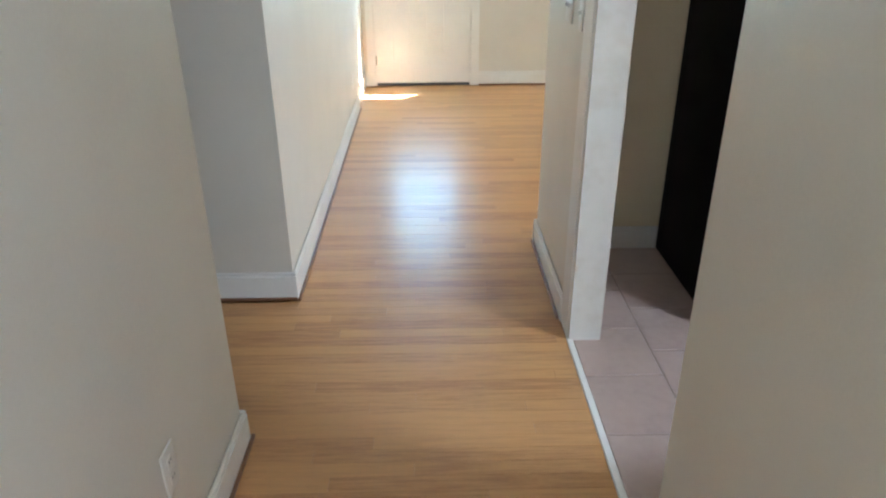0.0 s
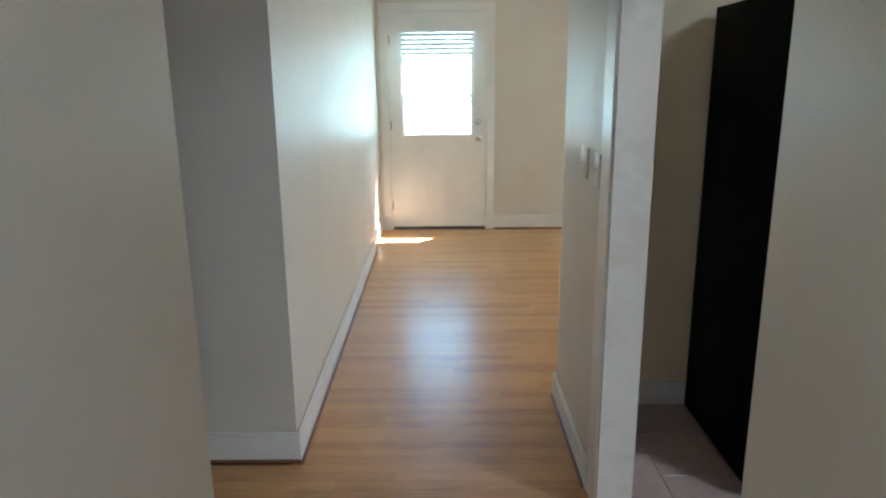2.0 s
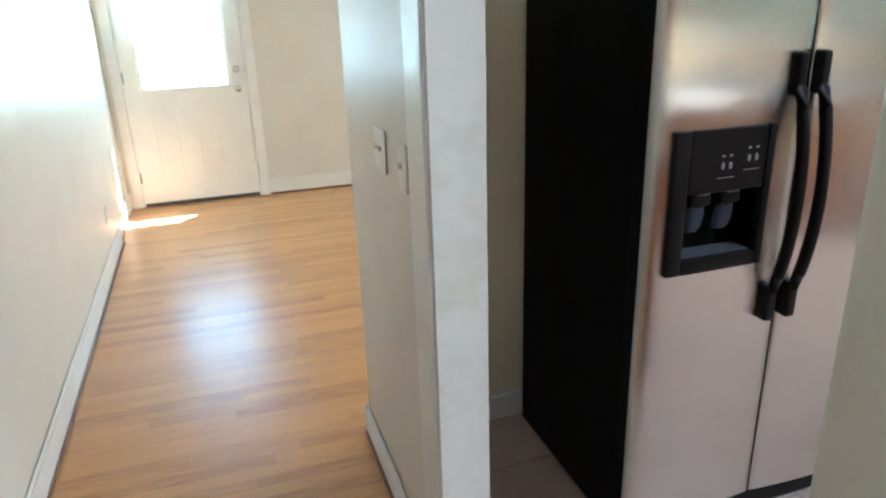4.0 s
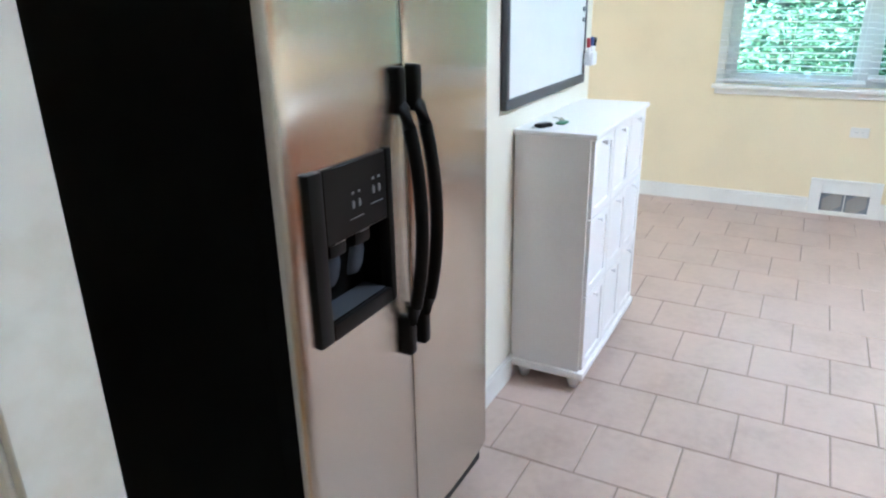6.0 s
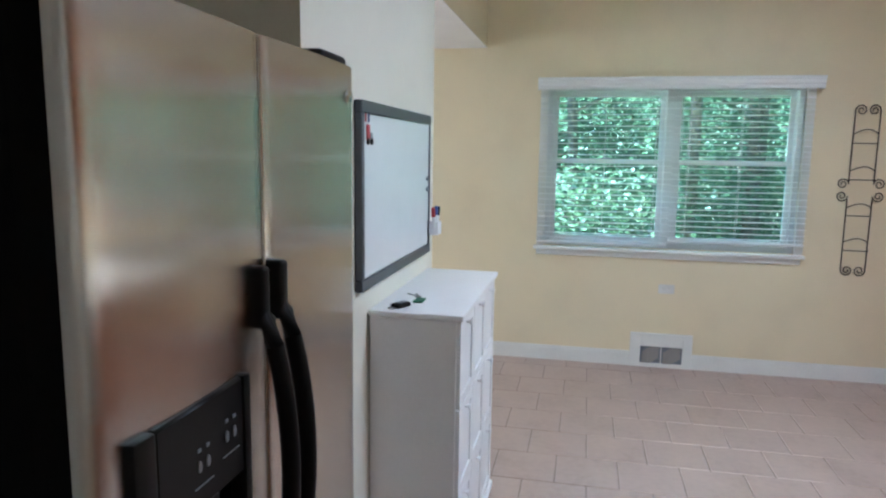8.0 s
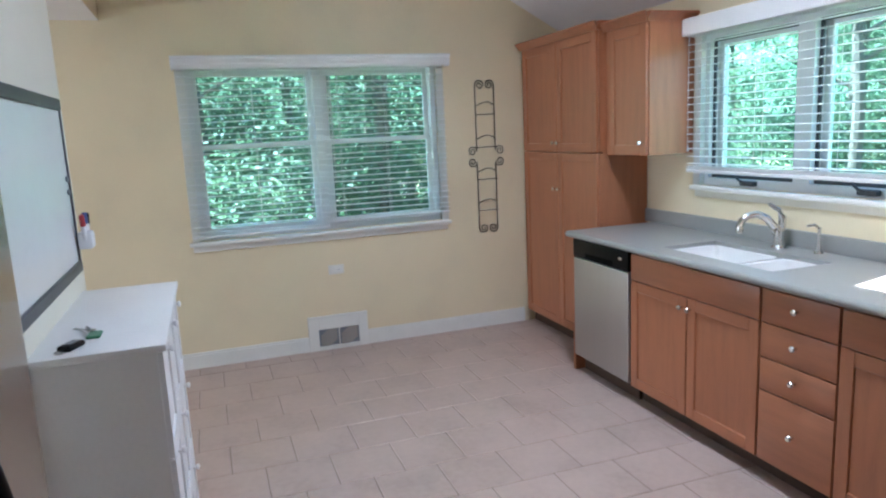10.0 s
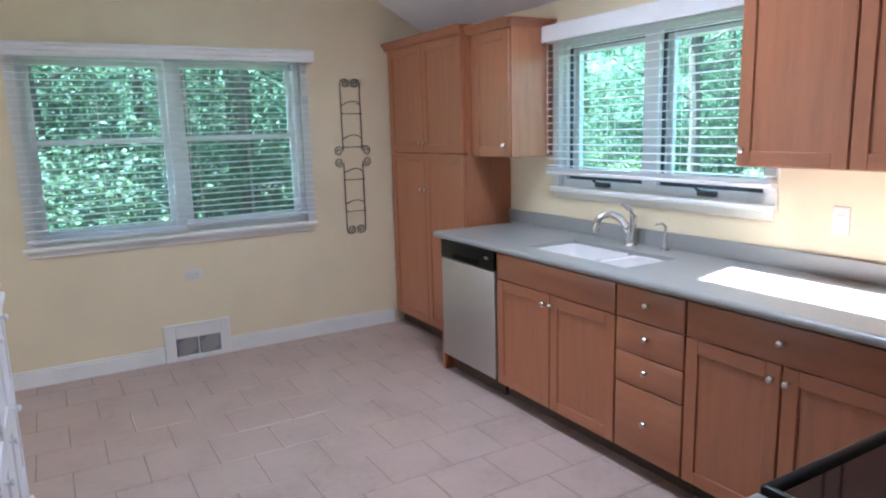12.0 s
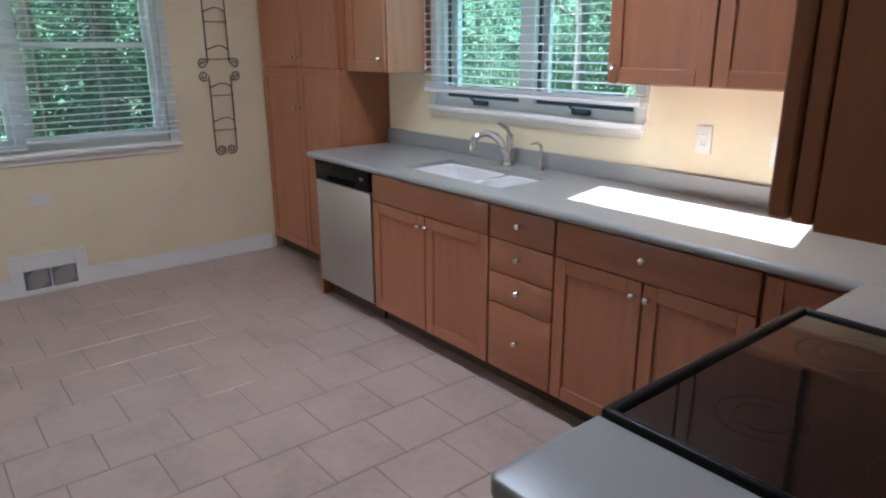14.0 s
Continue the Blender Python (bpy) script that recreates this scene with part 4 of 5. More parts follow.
for y0, y1, zb in ((0.885, 1.792, 0.962), (1.800, 2.735, 0.925)):
    bl = thing("window_blind", (EX - 0.048, 0.023, 0), "white slatted blind let down with open slats", "blind", "blinds on the twin window")
    part("head_rail", boxes((-0.025, 0.025, y0, y1, 2.075, 2.11)), M_SLAT, bl, "", False)
    zs = [zb + 0.030 + i * 0.0415 for i in range(int((2.07 - zb - 0.03) / 0.0415) + 1)]
    slats(bl, "y", y0, y1, zs, 0)
    part("bottom_rail", B(-0.026, 0.026, y0, y1, zb - 0.004, zb + 0.014, bev=0.004), M_SLAT, bl)
    for t in (0.12, 0.5, 0.88):
        yy = y0 + t * (y1 - y0)
        for x in (-0.027, 0.027):
            part("ladder_cord", boxes((x - 0.0008, x + 0.0008, yy - 0.0008, yy + 0.0008, zb, 2.08)), M_SLAT, bl, "", False)
    part("lift_cord", tube(bmesh.new(), [(-0.034, y1 - 0.05, 2.07), (-0.034, y1 - 0.052, 1.5), (-0.034, y1 - 0.05, 1.25)], 0.0016, 6), M_SLAT, bl)
va = thing("blind_valance", (EX - 0.085, 0.023, 0), "white two-step blind valance above the twin window", "valance")
bm = bmesh.new()
prof = [(0.0, 2.045), (-0.012, 2.045), (-0.012, 2.072), (-0.020, 2.082), (-0.020, 2.105), (-0.030, 2.112), (-0.030, 2.128), (0.0, 2.128)]
for y in (0.845, 2.762):
    for p in prof:
        bm.verts.new((p[0], y, p[1]))
bm.verts.ensure_lookup_table()
k = len(prof)
for i in range(k):
    bm.faces.new((bm.verts[i], bm.verts[(i + 1) % k], bm.verts[k + (i + 1) % k], bm.verts[k + i]))
bm.faces.new([bm.verts[i] for i in range(k)])
bm.faces.new([bm.verts[k + i] for i in range(k)][::-1])
part("face", bm, M_SLAT, va, "", False)
part("return", boxes((0.0, 0.084, 0.846, 0.856, 2.045, 2.128), (0.0, 0.084, 2.751, 2.761, 2.045, 2.128)), M_SLAT, va, "", False)

ws = thing("window_2", (0, 0, 0), "white casement pair over the sink with dark screens", "window")
ws["kind"] = "structure"
QX0, QX1, QZ0, QZ1 = 3.49, 4.91, 1.185, 2.06
part("window_frame", boxes((QX0, QX0 + 0.045, SY - 0.15, SY - 0.02, QZ0, QZ1), (QX1 - 0.045, QX1, SY - 0.15, SY - 0.02, QZ0, QZ1),
                           (QX0 + 0.045, QX1 - 0.045, SY - 0.15, SY - 0.02, QZ1 - 0.045, QZ1), (QX0 + 0.045, QX1 - 0.045, SY - 0.15, SY - 0.02, QZ0, QZ0 + 0.045),
                           (4.15, 4.25, SY - 0.15, SY - 0.015, QZ0 + 0.045, QZ1 - 0.045)), M_VINYL, ws, "", False)
for a0, a1 in ((QX0 + 0.045, 4.15), (4.25, QX1 - 0.045)):
    sash(ws, "x", a0, a1, QZ0 + 0.045, QZ1 - 0.045, SY - 0.085)
    bm = bmesh.new()
    f = 0.018
    for p0, p1, q0, q1 in ((a0, a0 + f, QZ0 + 0.045, QZ1 - 0.045), (a1 - f, a1, QZ0 + 0.045, QZ1 - 0.045), (a0 + f, a1 - f, QZ0 + 0.045, QZ0 + 0.045 + f), (a0 + f, a1 - f, QZ1 - 0.045 - f, QZ1 - 0.045)):
        box(bm, p0, p1, SY - 0.055, SY - 0.045, q0, q1)
    part("screen_frame", bm, M_DARKFR, ws, "dark insect-screen frame", False)
    cx = (a0 + a1) / 2 - 0.02
    cr = part("crank", B(cx - 0.05, cx + 0.05, SY - 0.035, SY + 0.012, QZ0 + 0.012, QZ0 + 0.04, bev=0.008, seg=2), M_DARKFR, ws, "dark window crank")
    part("crank_arm", tube(bmesh.new(), [(cx, SY + 0.012, QZ0 + 0.03), (cx + 0.03, SY + 0.03, QZ0 + 0.045), (cx + 0.055, SY + 0.026, QZ0 + 0.062)], 0.007, 8), M_DARKFR, cr)
part("window_sill", B(3.445, 4.962, SY - 0.02, SY + 0.04, 1.157, 1.183, bev=0.005, seg=2), M_TRIM, ws, "white window stool")
part("apron", B(3.46, 4.945, SY, SY + 0.012, 1.115, 1.157, bev=0.003), M_PALE, ws, "cream apron")
part("casing", boxes((3.445, 3.50, SY - 0.02, SY + 0.015, 1.183, 2.12), (4.90, 4.955, SY - 0.02, SY + 0.015, 1.183, 2.12), (3.50, 4.90, SY - 0.02, SY + 0.015, 2.06, 2.12)), M_TRIM, ws, "white casing", False)
bl = thing("window_blind", (0, SY + 0.045, 0), "white slatted blind raised a little above the sink sill", "blind")
part("head_rail", boxes((3.445, 4.955, -0.025, 0.025, 2.04, 2.075)), M_SLAT, bl, "", False)
zs = [1.312 + i * 0.0425 for i in range(18)]
slats(bl, "x", 3.44, 4.955, zs, 0, tilt=-3)
part("bottom_rail", B(3.44, 4.955, -0.026, 0.026, 1.262, 1.284, bev=0.004), M_SLAT, bl)
for k in range(3):
    part("gathered_slat", B(3.44, 4.955, -0.024, 0.024, 1.287 + k * 0.005, 1.290 + k * 0.005), M_SLAT, bl)
for t in (0.06, 0.35, 0.65, 0.94):
    xx = 3.44 + t * 1.515
    for y in (-0.027, 0.027):
        part("ladder_cord", boxes((xx - 0.0008, xx + 0.0008, y - 0.0008, y + 0.0008, 1.27, 2.05)), M_SLAT, bl, "", False)
part("lift_cord", tube(bmesh.new(), [(4.925, 0.036, 2.05), (4.927, 0.036, 1.7), (4.925, 0.036, 1.42)], 0.0016, 6), M_SLAT, bl)
part("cord_tassel", lathe(bmesh.new(), (4.925, 0.036, 1.385), [(0.006, 0), (0.007, 0.01), (0.003, 0.035)], 10), M_SLAT, bl)
va = thing("blind_valance", (0, SY + 0.08, 0), "white blind valance above the sink window", "valance")
part("face", B(3.42, 4.990, 0, 0.012, 2.040, 2.138, bev=0.004), M_SLAT, va)
part("return", boxes((4.979, 4.989, -0.079, 0.0, 2.040, 2.138)), M_SLAT, va, "", False)

# ---- wall fittings ----
rk = thing("plate_rack", (EX - 0.012, 0.566, 0), "dark wrought-iron hanging plate rack with scrolls", "rack")
R = 0.0042


def scroll(cy, cz, sy, sz, r0=0.038, turns=1.6):
    pts = []
    for i in range(26):
        t = i / 25
        a = t * turns * 2 * math.pi
        r = r0 * (1 - 0.78 * t)
        pts.append((0, cy + sy * (r * math.cos(a)), cz + sz * (r * math.sin(a))))
    return tube(bmesh.new(), pts, R * 0.9, 6, up=Vector((1, 0, 0)))


HWD = 0.078
for s in (-1, 1):
    part("upright", tube(bmesh.new(), [(0, s * HWD, 1.91), (0, s * HWD, 1.46), (0, s * HWD, 1.42)], R, 8), M_IRON, rk)
    part("upright", tube(bmesh.new(), [(0, s * HWD, 1.30), (0, s * HWD, 0.80)], R, 8), M_IRON, rk)
    part("scroll", scroll(s * (HWD - 0.038), 1.905, s, 1), M_IRON, rk)
    part("scroll", scroll(s * (HWD - 0.038), 0.803, s, -1), M_IRON, rk)
    part("scroll", scroll(s * (HWD + 0.036), 1.405, -s, 1), M_IRON, rk)
    part("scroll", scroll(s * (HWD + 0.036), 1.322, -s, -1), M_IRON, rk)
for za, zb in ((1.765, 1.682), (1.515, 1.435), (1.262, 1.188), (1.022, 0.946)):
    part("arch", tube(bmesh.new(), [(-0.004 - 0.03 * math.sin(math.pi * i / 10), -HWD + 2 * HWD * i / 10, za - 0.02 + 0.03 * math.sin(math.pi * i / 10)) for i in range(11)], R * 0.9, 6), M_IRON, rk)
    part("bar", tube(bmesh.new(), [(0, -HWD, zb), (-0.03, -HWD + 0.004, zb), (-0.03, HWD - 0.004, zb), (0, HWD, zb)], R * 0.9, 6), M_IRON, rk)

rgs = thing("floor_register", (EX - 0.024, 1.815, 0), "white baseboard register with a grey two-part grille", "vent")
bm = bmesh.new()
Y0, Y1 = -0.224, 0.224
for a, b, c, d in ((Y0, -0.155, 0.0, 0.262), (0.148, Y1, 0.0, 0.262), (-0.155, 0.148, 0.0, 0.03), (-0.155, 0.148, 0.160, 0.262)):
    box(bm, 0, 0.022, a, b, c, d, bev=0.003)
box(bm, -0.006, 0.0, Y0, Y1, 0.245, 0.264, bev=0.002)
part("surround", bm, M_TRIM, rgs, "white painted surround", False)
part("back", boxes((0.018, 0.022, -0.155, 0.148, 0.03, 0.16)), M_GREY, rgs, "", False)
part("centre_bar", boxes((0.001, 0.018, -0.007, -0.001, 0.03, 0.16)), M_TRIM, rgs, "", False)
bm = B(-0.073, 0.073, -0.0011, 0.0011, -0.0045, 0.0045)
me = finish(bm, "slat", M_GRILLE)
for y in (-0.081, 0.0735):
    for i in range(19):
        o = new("slat", me)
        o.parent = rgs
        o.matrix_local = pose(0.010, y, 0.035 + i * 0.0066, 0, 35, 90)


def outlet(name, m, label, horizontal=False, gangs=1, toggles=False):
    th = thing(name, (0, 0, 0), label, "switch" if toggles else "socket")
    w, h = (0.035 + 0.046 * (gangs - 1) / 2, 0.0575)
    if horizontal:
        w, h = h, w
    part("plate", B(-w, w, -0.006, 0, -h, h, bev=0.003, seg=2), M_PLATE, th)
    for g in range(gangs):
        gx = (g - (gangs - 1) / 2) * 0.046
        if toggles:
            part("toggle", B(gx - 0.005, gx + 0.005, -0.016, -0.006, -0.002, 0.012, bev=0.002), M_PLATE, th)
        else:
            for s in (-1, 1):
                cx, cz = (s * 0.021, 0) if horizontal else (gx, s * 0.021)
                f = part("socket_face", B(cx - 0.014, cx + 0.014, -0.0075, -0.005, cz - 0.014, cz + 0.014, bev=0.001), M_PLATE, th)
                for k in (-0.005, 0.005):
                    part("slot", B(cx + k - 0.001, cx + k + 0.001, -0.0078, -0.007, cz - 0.002, cz + 0.006), M_FRAME, f)
    th.matrix_basis = m
    return th


outlet("wall_socket", pose(EX, 1.798, 0.600, 0, 0, -90), "ivory wall socket mounted sideways under the window", True)
outlet("wall_socket", pose(3.168, SY, 1.147, 0, 0, 180), "ivory wall socket above the backsplash")
outlet("wall_socket", pose(2.855, SY, 1.13, 0, 0, 180), "ivory wall socket near the corner above the backsplash")
outlet("wall_socket", pose(NX, 1.85, 0.36, 0, 0, 90), "ivory wall socket low on the hall wall")
outlet("wall_socket", pose(HW - 0.041, 6.25, 0.32, 0, 0, 90), "ivory wall socket near the entrance door")
outlet("light_switch", pose(HX, 3.335, 1.175, 0, 0, -90), "ivory double light switch on the hall wall", False, 2, True)
outlet("light_switch", pose(HX, 3.112, 1.172, 0, 0, -90), "ivory single light switch beside the casing", False, 1, True)

# ---- entrance door ----
d1 = thing("door_1", (0.355, 7.567, 0), "white entrance door with a glazed upper half and a small blind", "door")
d1["kind"] = "structure"
DW, DH = 0.924, 2.10
GX0, GX1, GZ0, GZ1 = 0.125, 0.790, 0.95, 1.92
bm = bmesh.new()
for r in ((0, GX0, 0.012, DH), (GX1, DW, 0.012, DH), (GX0, GX1, 0.012, GZ0), (GX0, GX1, GZ1, DH)):
    box(bm, r[0], r[1], -0.001, 0.045, r[2], r[3])
part("leaf", bm, M_TRIM, d1, "white painted door leaf", False)
bm = bmesh.new()
for r in ((GX0 - 0.02, GX0 + 0.01, GZ0 - 0.02, GZ1 + 0.02), (GX1 - 0.01, GX1 + 0.02, GZ0 - 0.02, GZ1 + 0.02), (GX0 + 0.01, GX1 - 0.01, GZ0 - 0.02, GZ0 + 0.01), (GX0 + 0.01, GX1 - 0.01, GZ1 - 0.01, GZ1 + 0.02)):
    box(bm, r[0], r[1], -0.012, 0.0, r[2], r[3], bev=0.003)
part("glazing_bead", bm, M_TRIM, d1)
pane = part("pane", B(GX0, GX1, 0.02, 0.025, GZ0, GZ1), M_PANE, d1, "clear door glass", False)
pane.visible_shadow = False
bm = bmesh.new()
for x in (GX0 + 0.22, GX0 + 0.44):
    box(bm, x - 0.009, x + 0.009, 0.010, 0.034, GZ0, GZ1)
for z in (GZ0 + 0.31, GZ0 + 0.62):
    box(bm, GX0, GX1, 0.011, 0.033, z - 0.009, z + 0.009)
part("glazing_bar", bm, M_TRIM, d1, "white glazing grid", False)
for i in range(4):
    x = 0.16 + i * 0.165
    part("groove_moulding", B(x, x + 0.012, -0.004, 0.0, 0.22, 0.80, bev=0.0015), M_TRIM, d1)
part("knob", lathe(bmesh.new(), (DW - 0.07, -0.002, 0.92), [(0.03, 0), (0.03, 0.006), (0.012, 0.012), (0.012, 0.03), (0.027, 0.04), (0.027, 0.055), (0.015, 0.063)], 16, "y"), M_CHROME, d1, "nickel door knob")
part("deadbolt", lathe(bmesh.new(), (DW - 0.07, -0.002, 1.07), [(0.03, 0), (0.028, 0.008), (0.018, 0.016), (0.018, 0.022)], 16, "y"), M_CHROME, d1, "nickel deadbolt")
part("door_sweep", boxes((0.0, DW, -0.006, 0.0, 0.004, 0.03)), M_FRAME, d1, "dark door sweep", False)
for z in (0.25, 1.05, 1.85):
    part("hinge", B(-0.006, 0.004, -0.008, 0.004, z - 0.045, z + 0.045, bev=0.002), M_CHROME, d1)
db = thing("door_blind", (0.355, 7.53, 0), "white slatted blind let down on the entrance door", "blind")
part("head_rail", boxes((GX0 - 0.02, GX1 + 0.03, -0.012, 0.02, GZ1 - 0.005, GZ1 + 0.025)), M_SLAT, db, "", False)
slats(db, "x", GX0 - 0.015, GX1 + 0.025, [1.722 + i * 0.042 for i in range(5)], 0.002, 0.034, tilt=68)
slats(db, "x", GX0 - 0.015, GX1 + 0.025, [1.363 + i * 0.042 for i in range(8)], 0.002, 0.024, tilt=7)
part("bottom_rail", B(GX0 - 0.015, GX1 + 0.025, -0.012, 0.016, 1.316, 1.333, bev=0.003), M_SLAT, db)
for t in (0.06, 0.94):
    xx = GX0 + t * (GX1 - GX0)
    part("ladder_cord", boxes((xx - 0.0008, xx + 0.0008, -0.013, -0.0114, 1.32, 1.90)), M_SLAT, db, "", False)
part("tilt_wand", tube(bmesh.new(), [(GX1 + 0.005, -0.016, 1.90), (GX1 + 0.008, -0.018, 1.4), (GX1 + 0.012, -0.018, 1.02)], 0.003, 6), M_SLAT, db)
struct("trim", boxes((0.265, 0.340, 7.548, 7.57, 0, 2.185), (1.294, 1.369, 7.548, 7.57, 0, 2.185), (0.340, 1.294, 7.548, 7.57, 2.110, 2.185)), M_TRIM, "white casing round the entrance door", "trim")
struct("trim", boxes((0.330, 0.354, 7.572, 7.745, 0, 2.12), (1.280, 1.304, 7.572, 7.745, 0, 2.12), (0.354, 1.280, 7.572, 7.745, 2.101, 2.12)), M_TRIM, "white door frame lining", "trim")
struct("trim", B(0.335, 1.299, 7.575, 7.70, -0.012, 0.010), M_FRAME, "dark door sill", "threshold")

# ---- roof window (unseen) ----
rw = thing("roof_window", (0, 0, 0), "unseen roof window placed to throw the worktop's sun patch", "window")
bm = bmesh.new()
vs = [bm.verts.new((x, y, slope(y) + 0.09 + t)) for x in (SKX0, SKX1) for y in (SKY0, SKY1) for t in (0, 0.004)]
for f in ((0, 1, 3, 2), (4, 6, 7, 5), (0, 4, 5, 1), (2, 3, 7, 6), (0, 2, 6, 4), (1, 5, 7, 3)):
    bm.faces.new([vs[i] for i in f])
part("pane", bm, M_PANE, rw, "clear roof glass", False).visible_shadow = False


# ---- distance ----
# emission whose light and dark greens imitate sunlit foliage
def woods_glow_mat():
    m = bpy.data.materials.new("far_woods_glow")
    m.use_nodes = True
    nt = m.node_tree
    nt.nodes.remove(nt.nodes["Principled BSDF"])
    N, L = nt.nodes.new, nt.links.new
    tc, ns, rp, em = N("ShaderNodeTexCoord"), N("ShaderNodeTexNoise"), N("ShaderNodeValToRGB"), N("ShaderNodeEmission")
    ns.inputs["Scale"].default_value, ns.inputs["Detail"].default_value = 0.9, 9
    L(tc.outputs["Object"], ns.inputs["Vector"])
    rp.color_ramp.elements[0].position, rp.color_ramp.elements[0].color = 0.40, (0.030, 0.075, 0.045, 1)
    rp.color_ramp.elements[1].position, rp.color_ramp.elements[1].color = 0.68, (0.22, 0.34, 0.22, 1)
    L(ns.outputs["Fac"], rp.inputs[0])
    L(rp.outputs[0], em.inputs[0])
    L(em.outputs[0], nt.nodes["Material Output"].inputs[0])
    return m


# self-lit sheet that brightens the gaps between the trees
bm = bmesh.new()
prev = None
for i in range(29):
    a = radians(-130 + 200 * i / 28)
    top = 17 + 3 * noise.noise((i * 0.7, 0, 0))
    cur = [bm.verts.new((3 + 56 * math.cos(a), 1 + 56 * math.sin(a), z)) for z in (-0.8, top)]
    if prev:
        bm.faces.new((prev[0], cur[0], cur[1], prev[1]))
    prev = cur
struct("backdrop", bm, woods_glow_mat(), "glowing mottled green sheet standing in for far sunlit woods", "backdrop")


# ---- trees ----
def crown_mesh(name, n, radius, height, base, leaf, seed):
    rng = np.random.default_rng(seed)
    k = 46
    ang = rng.uniform(0, 2 * np.pi, k)
    hh = rng.uniform(0, 1, k)
    rr = radius * np.sqrt(rng.uniform(0.05, 1, k)) * (0.55 + 0.45 * np.sin(np.pi * np.clip(hh + 0.1, 0, 1)))
    centre = np.stack([rr * np.cos(ang), rr * np.sin(ang), base + hh * height], 1)
    size = rng.uniform(0.35, 0.95, k)
    pick = rng.integers(0, k, n)
    off = rng.normal(0, 1, (n, 3)) * (size[pick] * 0.55)[:, None]
    off[:, 2] *= 0.55
    c = centre[pick] + off
    d = rng.normal(0, 1, (n, 3))
    d[:, 2] = d[:, 2] * 0.4 - 0.25
    d /= np.linalg.norm(d, axis=1)[:, None]
    s = np.cross(d, rng.normal(0, 1, (n, 3)) * 0.5 + np.array([0, 0, 1.0]))
    s /= np.linalg.norm(s, axis=1)[:, None]
    up = np.cross(s, d)
    l = leaf * rng.uniform(0.6, 1.3, n)[:, None]
    v = np.stack([c - d * l * 0.5, c + s * l * 0.30 + up * l * 0.06, c + d * l * 0.55, c - s * l * 0.30 + up * l * 0.06], 1).reshape(-1, 3)
    f = [(4 * i, 4 * i + 1, 4 * i + 2, 4 * i + 3) for i in range(n)]
    me = bpy.data.meshes.new(name)
    me.from_pydata(v.tolist(), [], f)
    me.materials.append(M_LEAF)
    return me


def trunk_bm(h, r, seed):
    rnd = random.Random(seed)
    bm = bmesh.new()
    pts, rad = [], []
    x = y = 0.0
    for i in range(9):
        t = i / 8
        pts.append((x, y, t * h))
        rad.append(r * (1.25 - 0.95 * t) if i else r * 1.6)
        x += rnd.uniform(-0.07, 0.07)
        y += rnd.uniform(-0.07, 0.07)
    tube(bm, pts, rad, 9)
    for i in range(7):
        z = h * rnd.uniform(0.25, 0.9)
        a = rnd.uniform(0, 6.28)
        l = rnd.uniform(0.8, 1.9)
        p = Vector(pts[min(8, int(z / h * 8))])
        p.z = z
        q = [p + Vector((math.cos(a), math.sin(a), 0.5)) * l * t + Vector((0, 0, 0.15 * t * t)) for t in (0, 0.4, 0.75, 1)]
        tube(bm, q, [r * 0.4, r * 0.28, r * 0.17, r * 0.07], 6)
    return bm


kinds = []
for i in range(3):
    t = thing("tree", (0, 0, -0.45), "slender broadleaf tree with sunlit green crown", "tree", "trees round the house")
    part("trunk", trunk_bm(7.0 + i, 0.085 + 0.02 * i, i), M_BARK, t, "grey-brown trunk")
    cr = new("crown", crown_mesh("crown", 11000, 1.7 + 0.2 * i, 3.0 + 0.9 * i, 0.7, 0.078, 10 + i))
    cr.parent = t
    cr["label"] = "crown of small green leaves"
    kinds.append(t)
spots = []
rnd = random.Random(5)
for i in range(34):
    spots.append((rnd.uniform(11.0, 23.0), -5.5 + 14.5 * ((i * 0.618) % 1), rnd.uniform(0.85, 1.25)))
for i in range(32):
    spots.append((-1.0 + 19.0 * ((i * 0.618 + 0.3) % 1), rnd.uniform(-19.0, -8.0), rnd.uniform(0.85, 1.25)))
for i, (x, y, s) in enumerate(spots):
    src = kinds[i % 3]
    m = pose(x, y, -0.45, 0, 0, rnd.uniform(0, 360))
    if i < 3:
        src.matrix_basis = m
    else:
        copy_thing(src, m)
tall = thing("tree", (10.6, 0.35, -0.45), "slender tree with a bare dark trunk and high crown", "tree", "trees round the house")
part("trunk", trunk_bm(8.0, 0.075, 21), M_BARK, tall, "dark bare trunk")
cr = new("crown", crown_mesh("crown", 7000, 1.7, 3.0, 4.6, 0.08, 31))
cr.parent = tall
for x, y, a in ((11.4, -0.55, 70), (12.6, 0.1, 140), (10.2, 1.15, 210), (11.9, 2.6, 300), (12.2, -1.6, 20), (8.2, -5.4, 250)):
    copy_thing(tall, pose(x, y, -0.45, 0, 0, a))
sh = [thing("shrub", (9.2, 3.4, -0.45), "leafy green shrub below the window", "shrub", "shrubs under the trees")]
cr = new("crown", crown_mesh("crown", 4200, 1.0, 1.5, 0.25, 0.085, 40))
cr.parent = sh[0]
part("trunk", tube(bmesh.new(), [(0, 0, 0), (0.05, 0.02, 0.6), (0.0, 0.1, 1.2)], [0.03, 0.02, 0.01], 7), M_BARK, sh[0])
for i in range(12):
    x, y = (rnd.uniform(9.6, 12.0), -4.0 + i * 1.6) if i < 7 else (2.0 + (i - 7) * 2.6, rnd.uniform(-7.5, -6.0))
    copy_thing(sh[0], pose(x, y, -0.45, 0, 0, rnd.uniform(0, 360)))

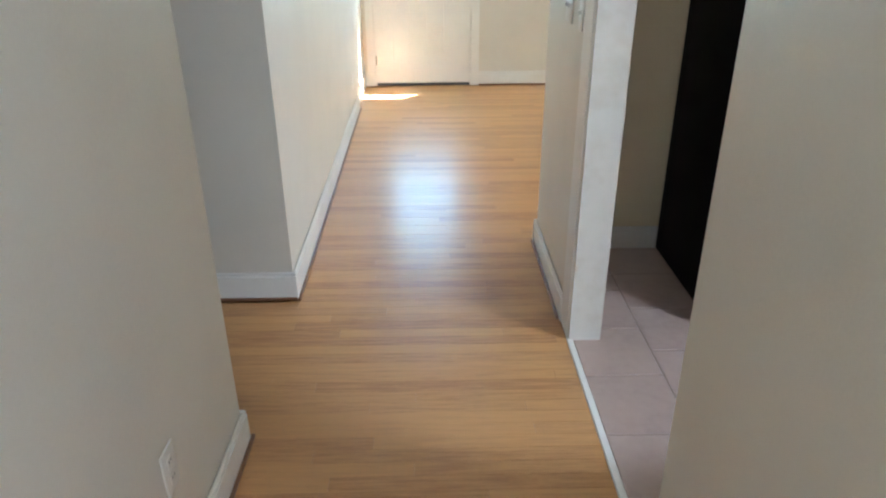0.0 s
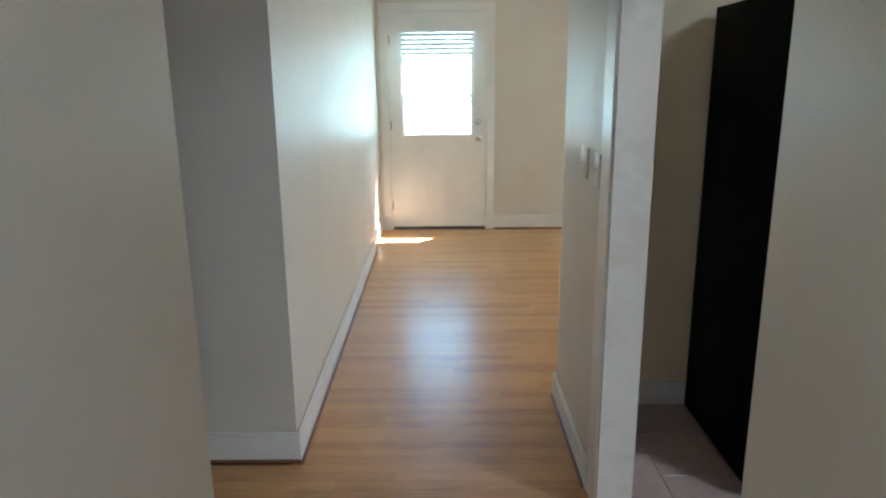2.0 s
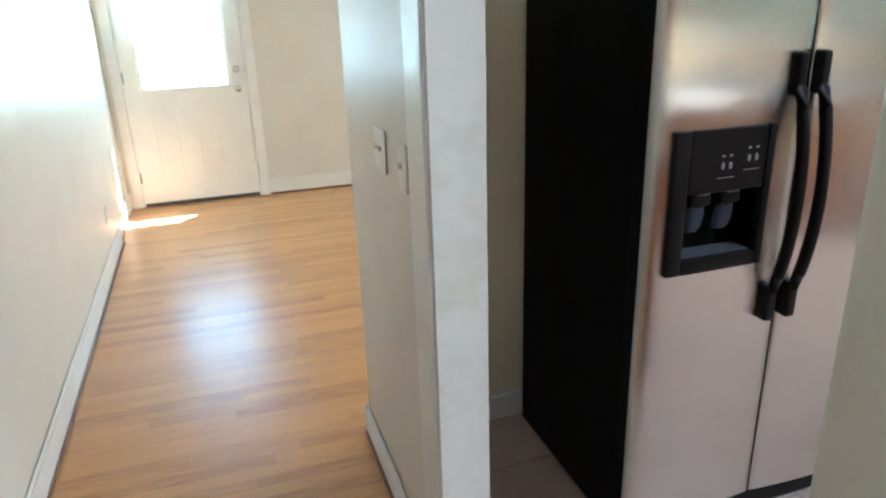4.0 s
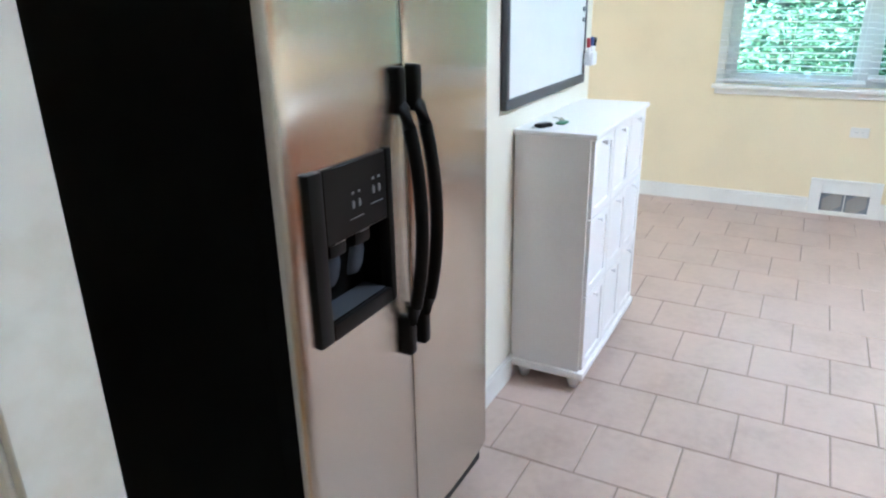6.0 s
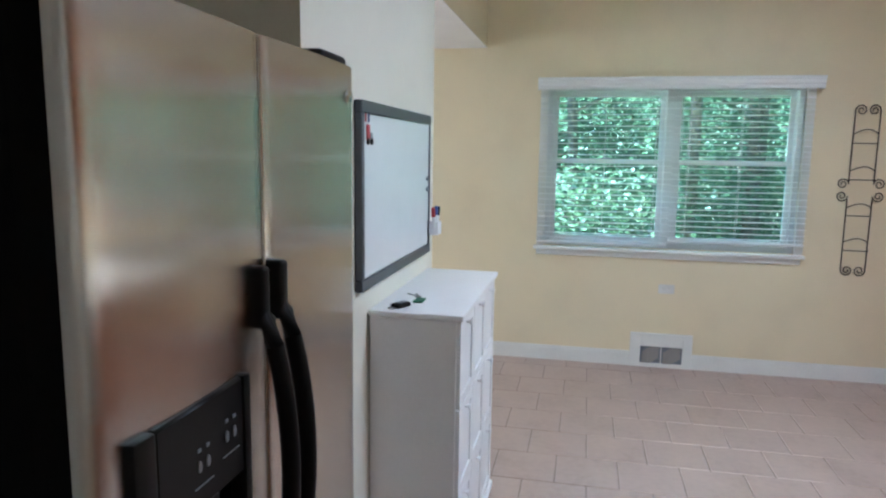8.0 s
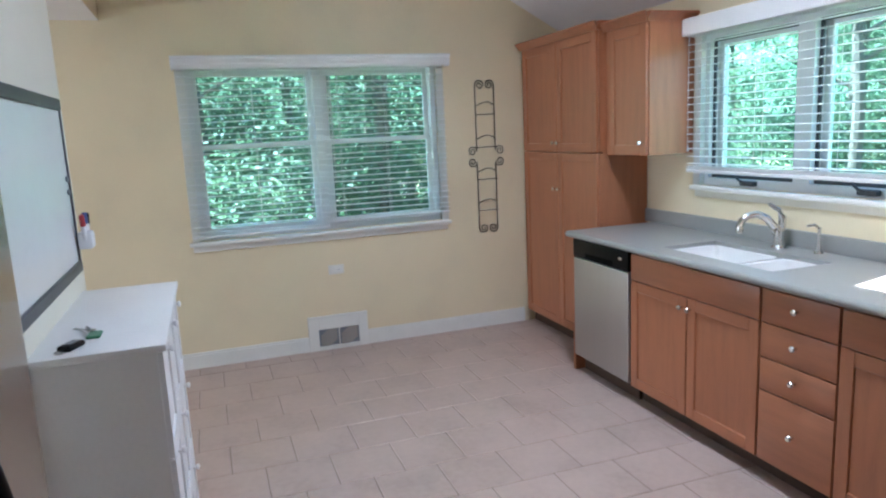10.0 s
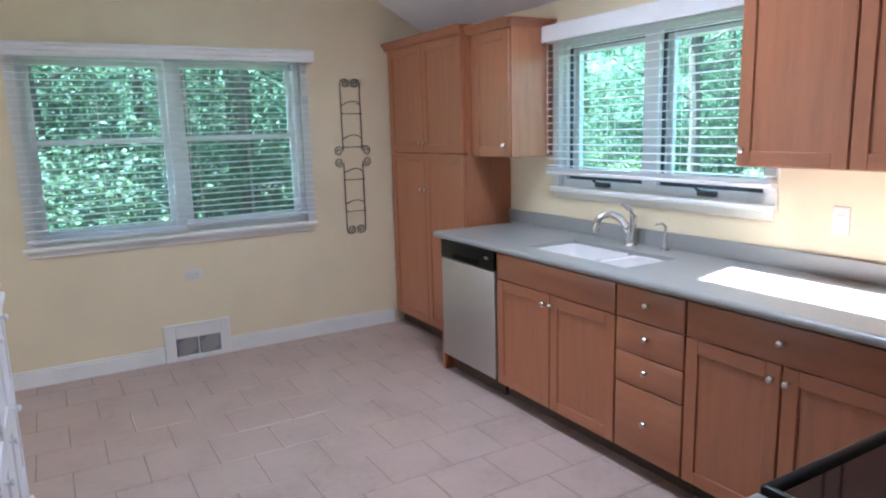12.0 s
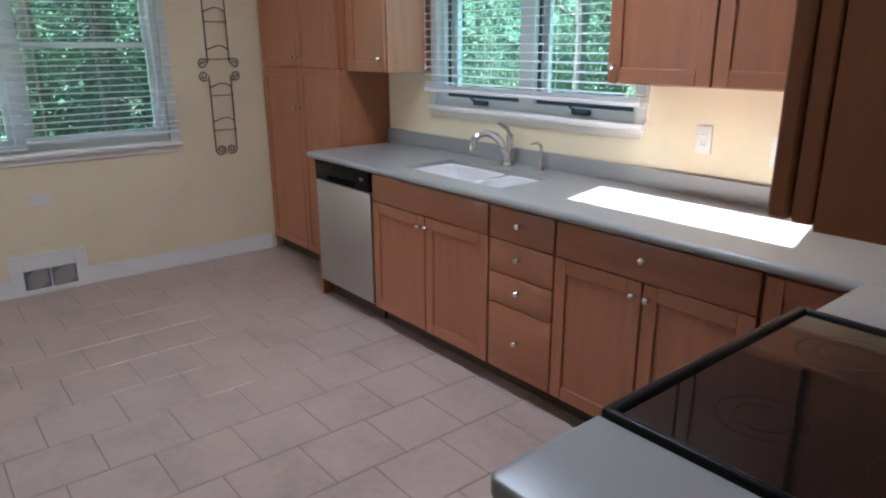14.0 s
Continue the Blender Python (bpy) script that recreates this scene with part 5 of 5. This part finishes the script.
# ---- floor pieces ----
oak = struct("floor", boxes((-1.85, HX - 0.012, -0.9, 0.9, -0.012, -0.0115)), M_OAKBED, "narrow strip oak floor with satin finish", "floor")
rnd = random.Random(11)
PW = 0.0572
board_meshes = {}


def board(x0, x1, y0):
    L = round((x1 - x0) / 0.04) * 0.04
    if L not in board_meshes:
        board_meshes[L] = finish(B(-L / 2 + 0.0003, L / 2 - 0.0003, 0.0002, PW - 0.0002, -0.011, 0, bev=0.0004), "floorboard", M_OAK)
    return board_meshes[L]


rest = bmesh.new()
y, row = -0.9, 0
while y < 7.57:
    xa, xb = (-1.70, HX - 0.012)
    if y > 3.75:
        xb = 4.38
    if y < 2.33:
        xa = 0.25
    elif 3.2 < y < 6.62:
        xa = 0.28
    x = xa - rnd.uniform(0, 0.8)
    while x < xb:
        L = round(rnd.uniform(0.45, 1.5) / 0.04) * 0.04
        a, b = max(x, xa), min(x + L, xb)
        if b - a > 0.03:
            if 1.45 < y < 4.6 and b > 0.2 and a < 1.5:
                Lq = round((b - a) / 0.04) * 0.04
                if Lq < 0.04:
                    Lq = 0.04
                o = new("floorboard", board(0, Lq, 0))
                o.scale = ((b - a) / Lq, 1, 1)
                o.location = ((a + b) / 2, y, rnd.uniform(-0.0004, 0.0))
                o.parent = oak
            else:
                zz = rnd.uniform(-0.0004, 0)
                box(rest, a + 0.0003, b - 0.0003, y + 0.0002, y + PW - 0.0002, -0.011, zz)
        x += L
    y += PW
    row += 1
o = part("floorboards", rest, M_OAK, oak, "oak strip boards", False)
o["kind"] = "stuff"

tl = struct("floor_tiles", boxes((HX + 0.012, EX, SY, 3.72, -0.012, -0.0035), (4.385, EX, 3.72, 7.57, -0.012, -0.0035)), M_GROUT, "beige ceramic tile floor in running bond", "floor")
P = 0.3095
gap = 0.0022
full = finish(B(-P / 2 + gap, P / 2 - gap, -P / 2 + gap, P / 2 - gap, -0.012, 0, bev=0.003), "tile", M_TILE)
far = bmesh.new()
i0 = -int((5.115 - HX) / P) - 1
for i in range(i0, 6):
    xa, xb = 5.115 + i * P, 5.115 + (i + 1) * P
    off = 2.504 if (i % 2 == 0) == (i > -11) else 2.660
    for j in range(-9, 18):
        ya, yb = off + j * P, off + (j + 1) * P
        cx0, cx1, cy0, cy1 = max(xa, HX + 0.013), min(xb, EX), max(ya, SY), yb
        if cx1 - cx0 < 0.02 or cy1 - cy0 < 0.02 or cy0 > 5.5:
            continue
        if cx0 < 4.38 and cy1 > 3.72:
            cy1 = 3.72
            if cy1 - cy0 < 0.02:
                continue
        whole = cx1 - cx0 > P - 1e-4 and cy1 - cy0 > P - 1e-4
        if whole:
            o = new("tile", full)
            o.location = ((xa + xb) / 2, (ya + yb) / 2, rnd.uniform(-0.0008, 0.0))
            o.rotation_euler = (0, 0, rnd.uniform(-0.002, 0.002))
            o.parent = tl
        else:
            box(far, cx0 + gap, cx1 - gap, cy0 + gap, cy1 - gap, -0.012, 0, bev=0.0025)
part("cut_tiles", far, M_TILE, tl, "cut beige tiles along the walls", False)
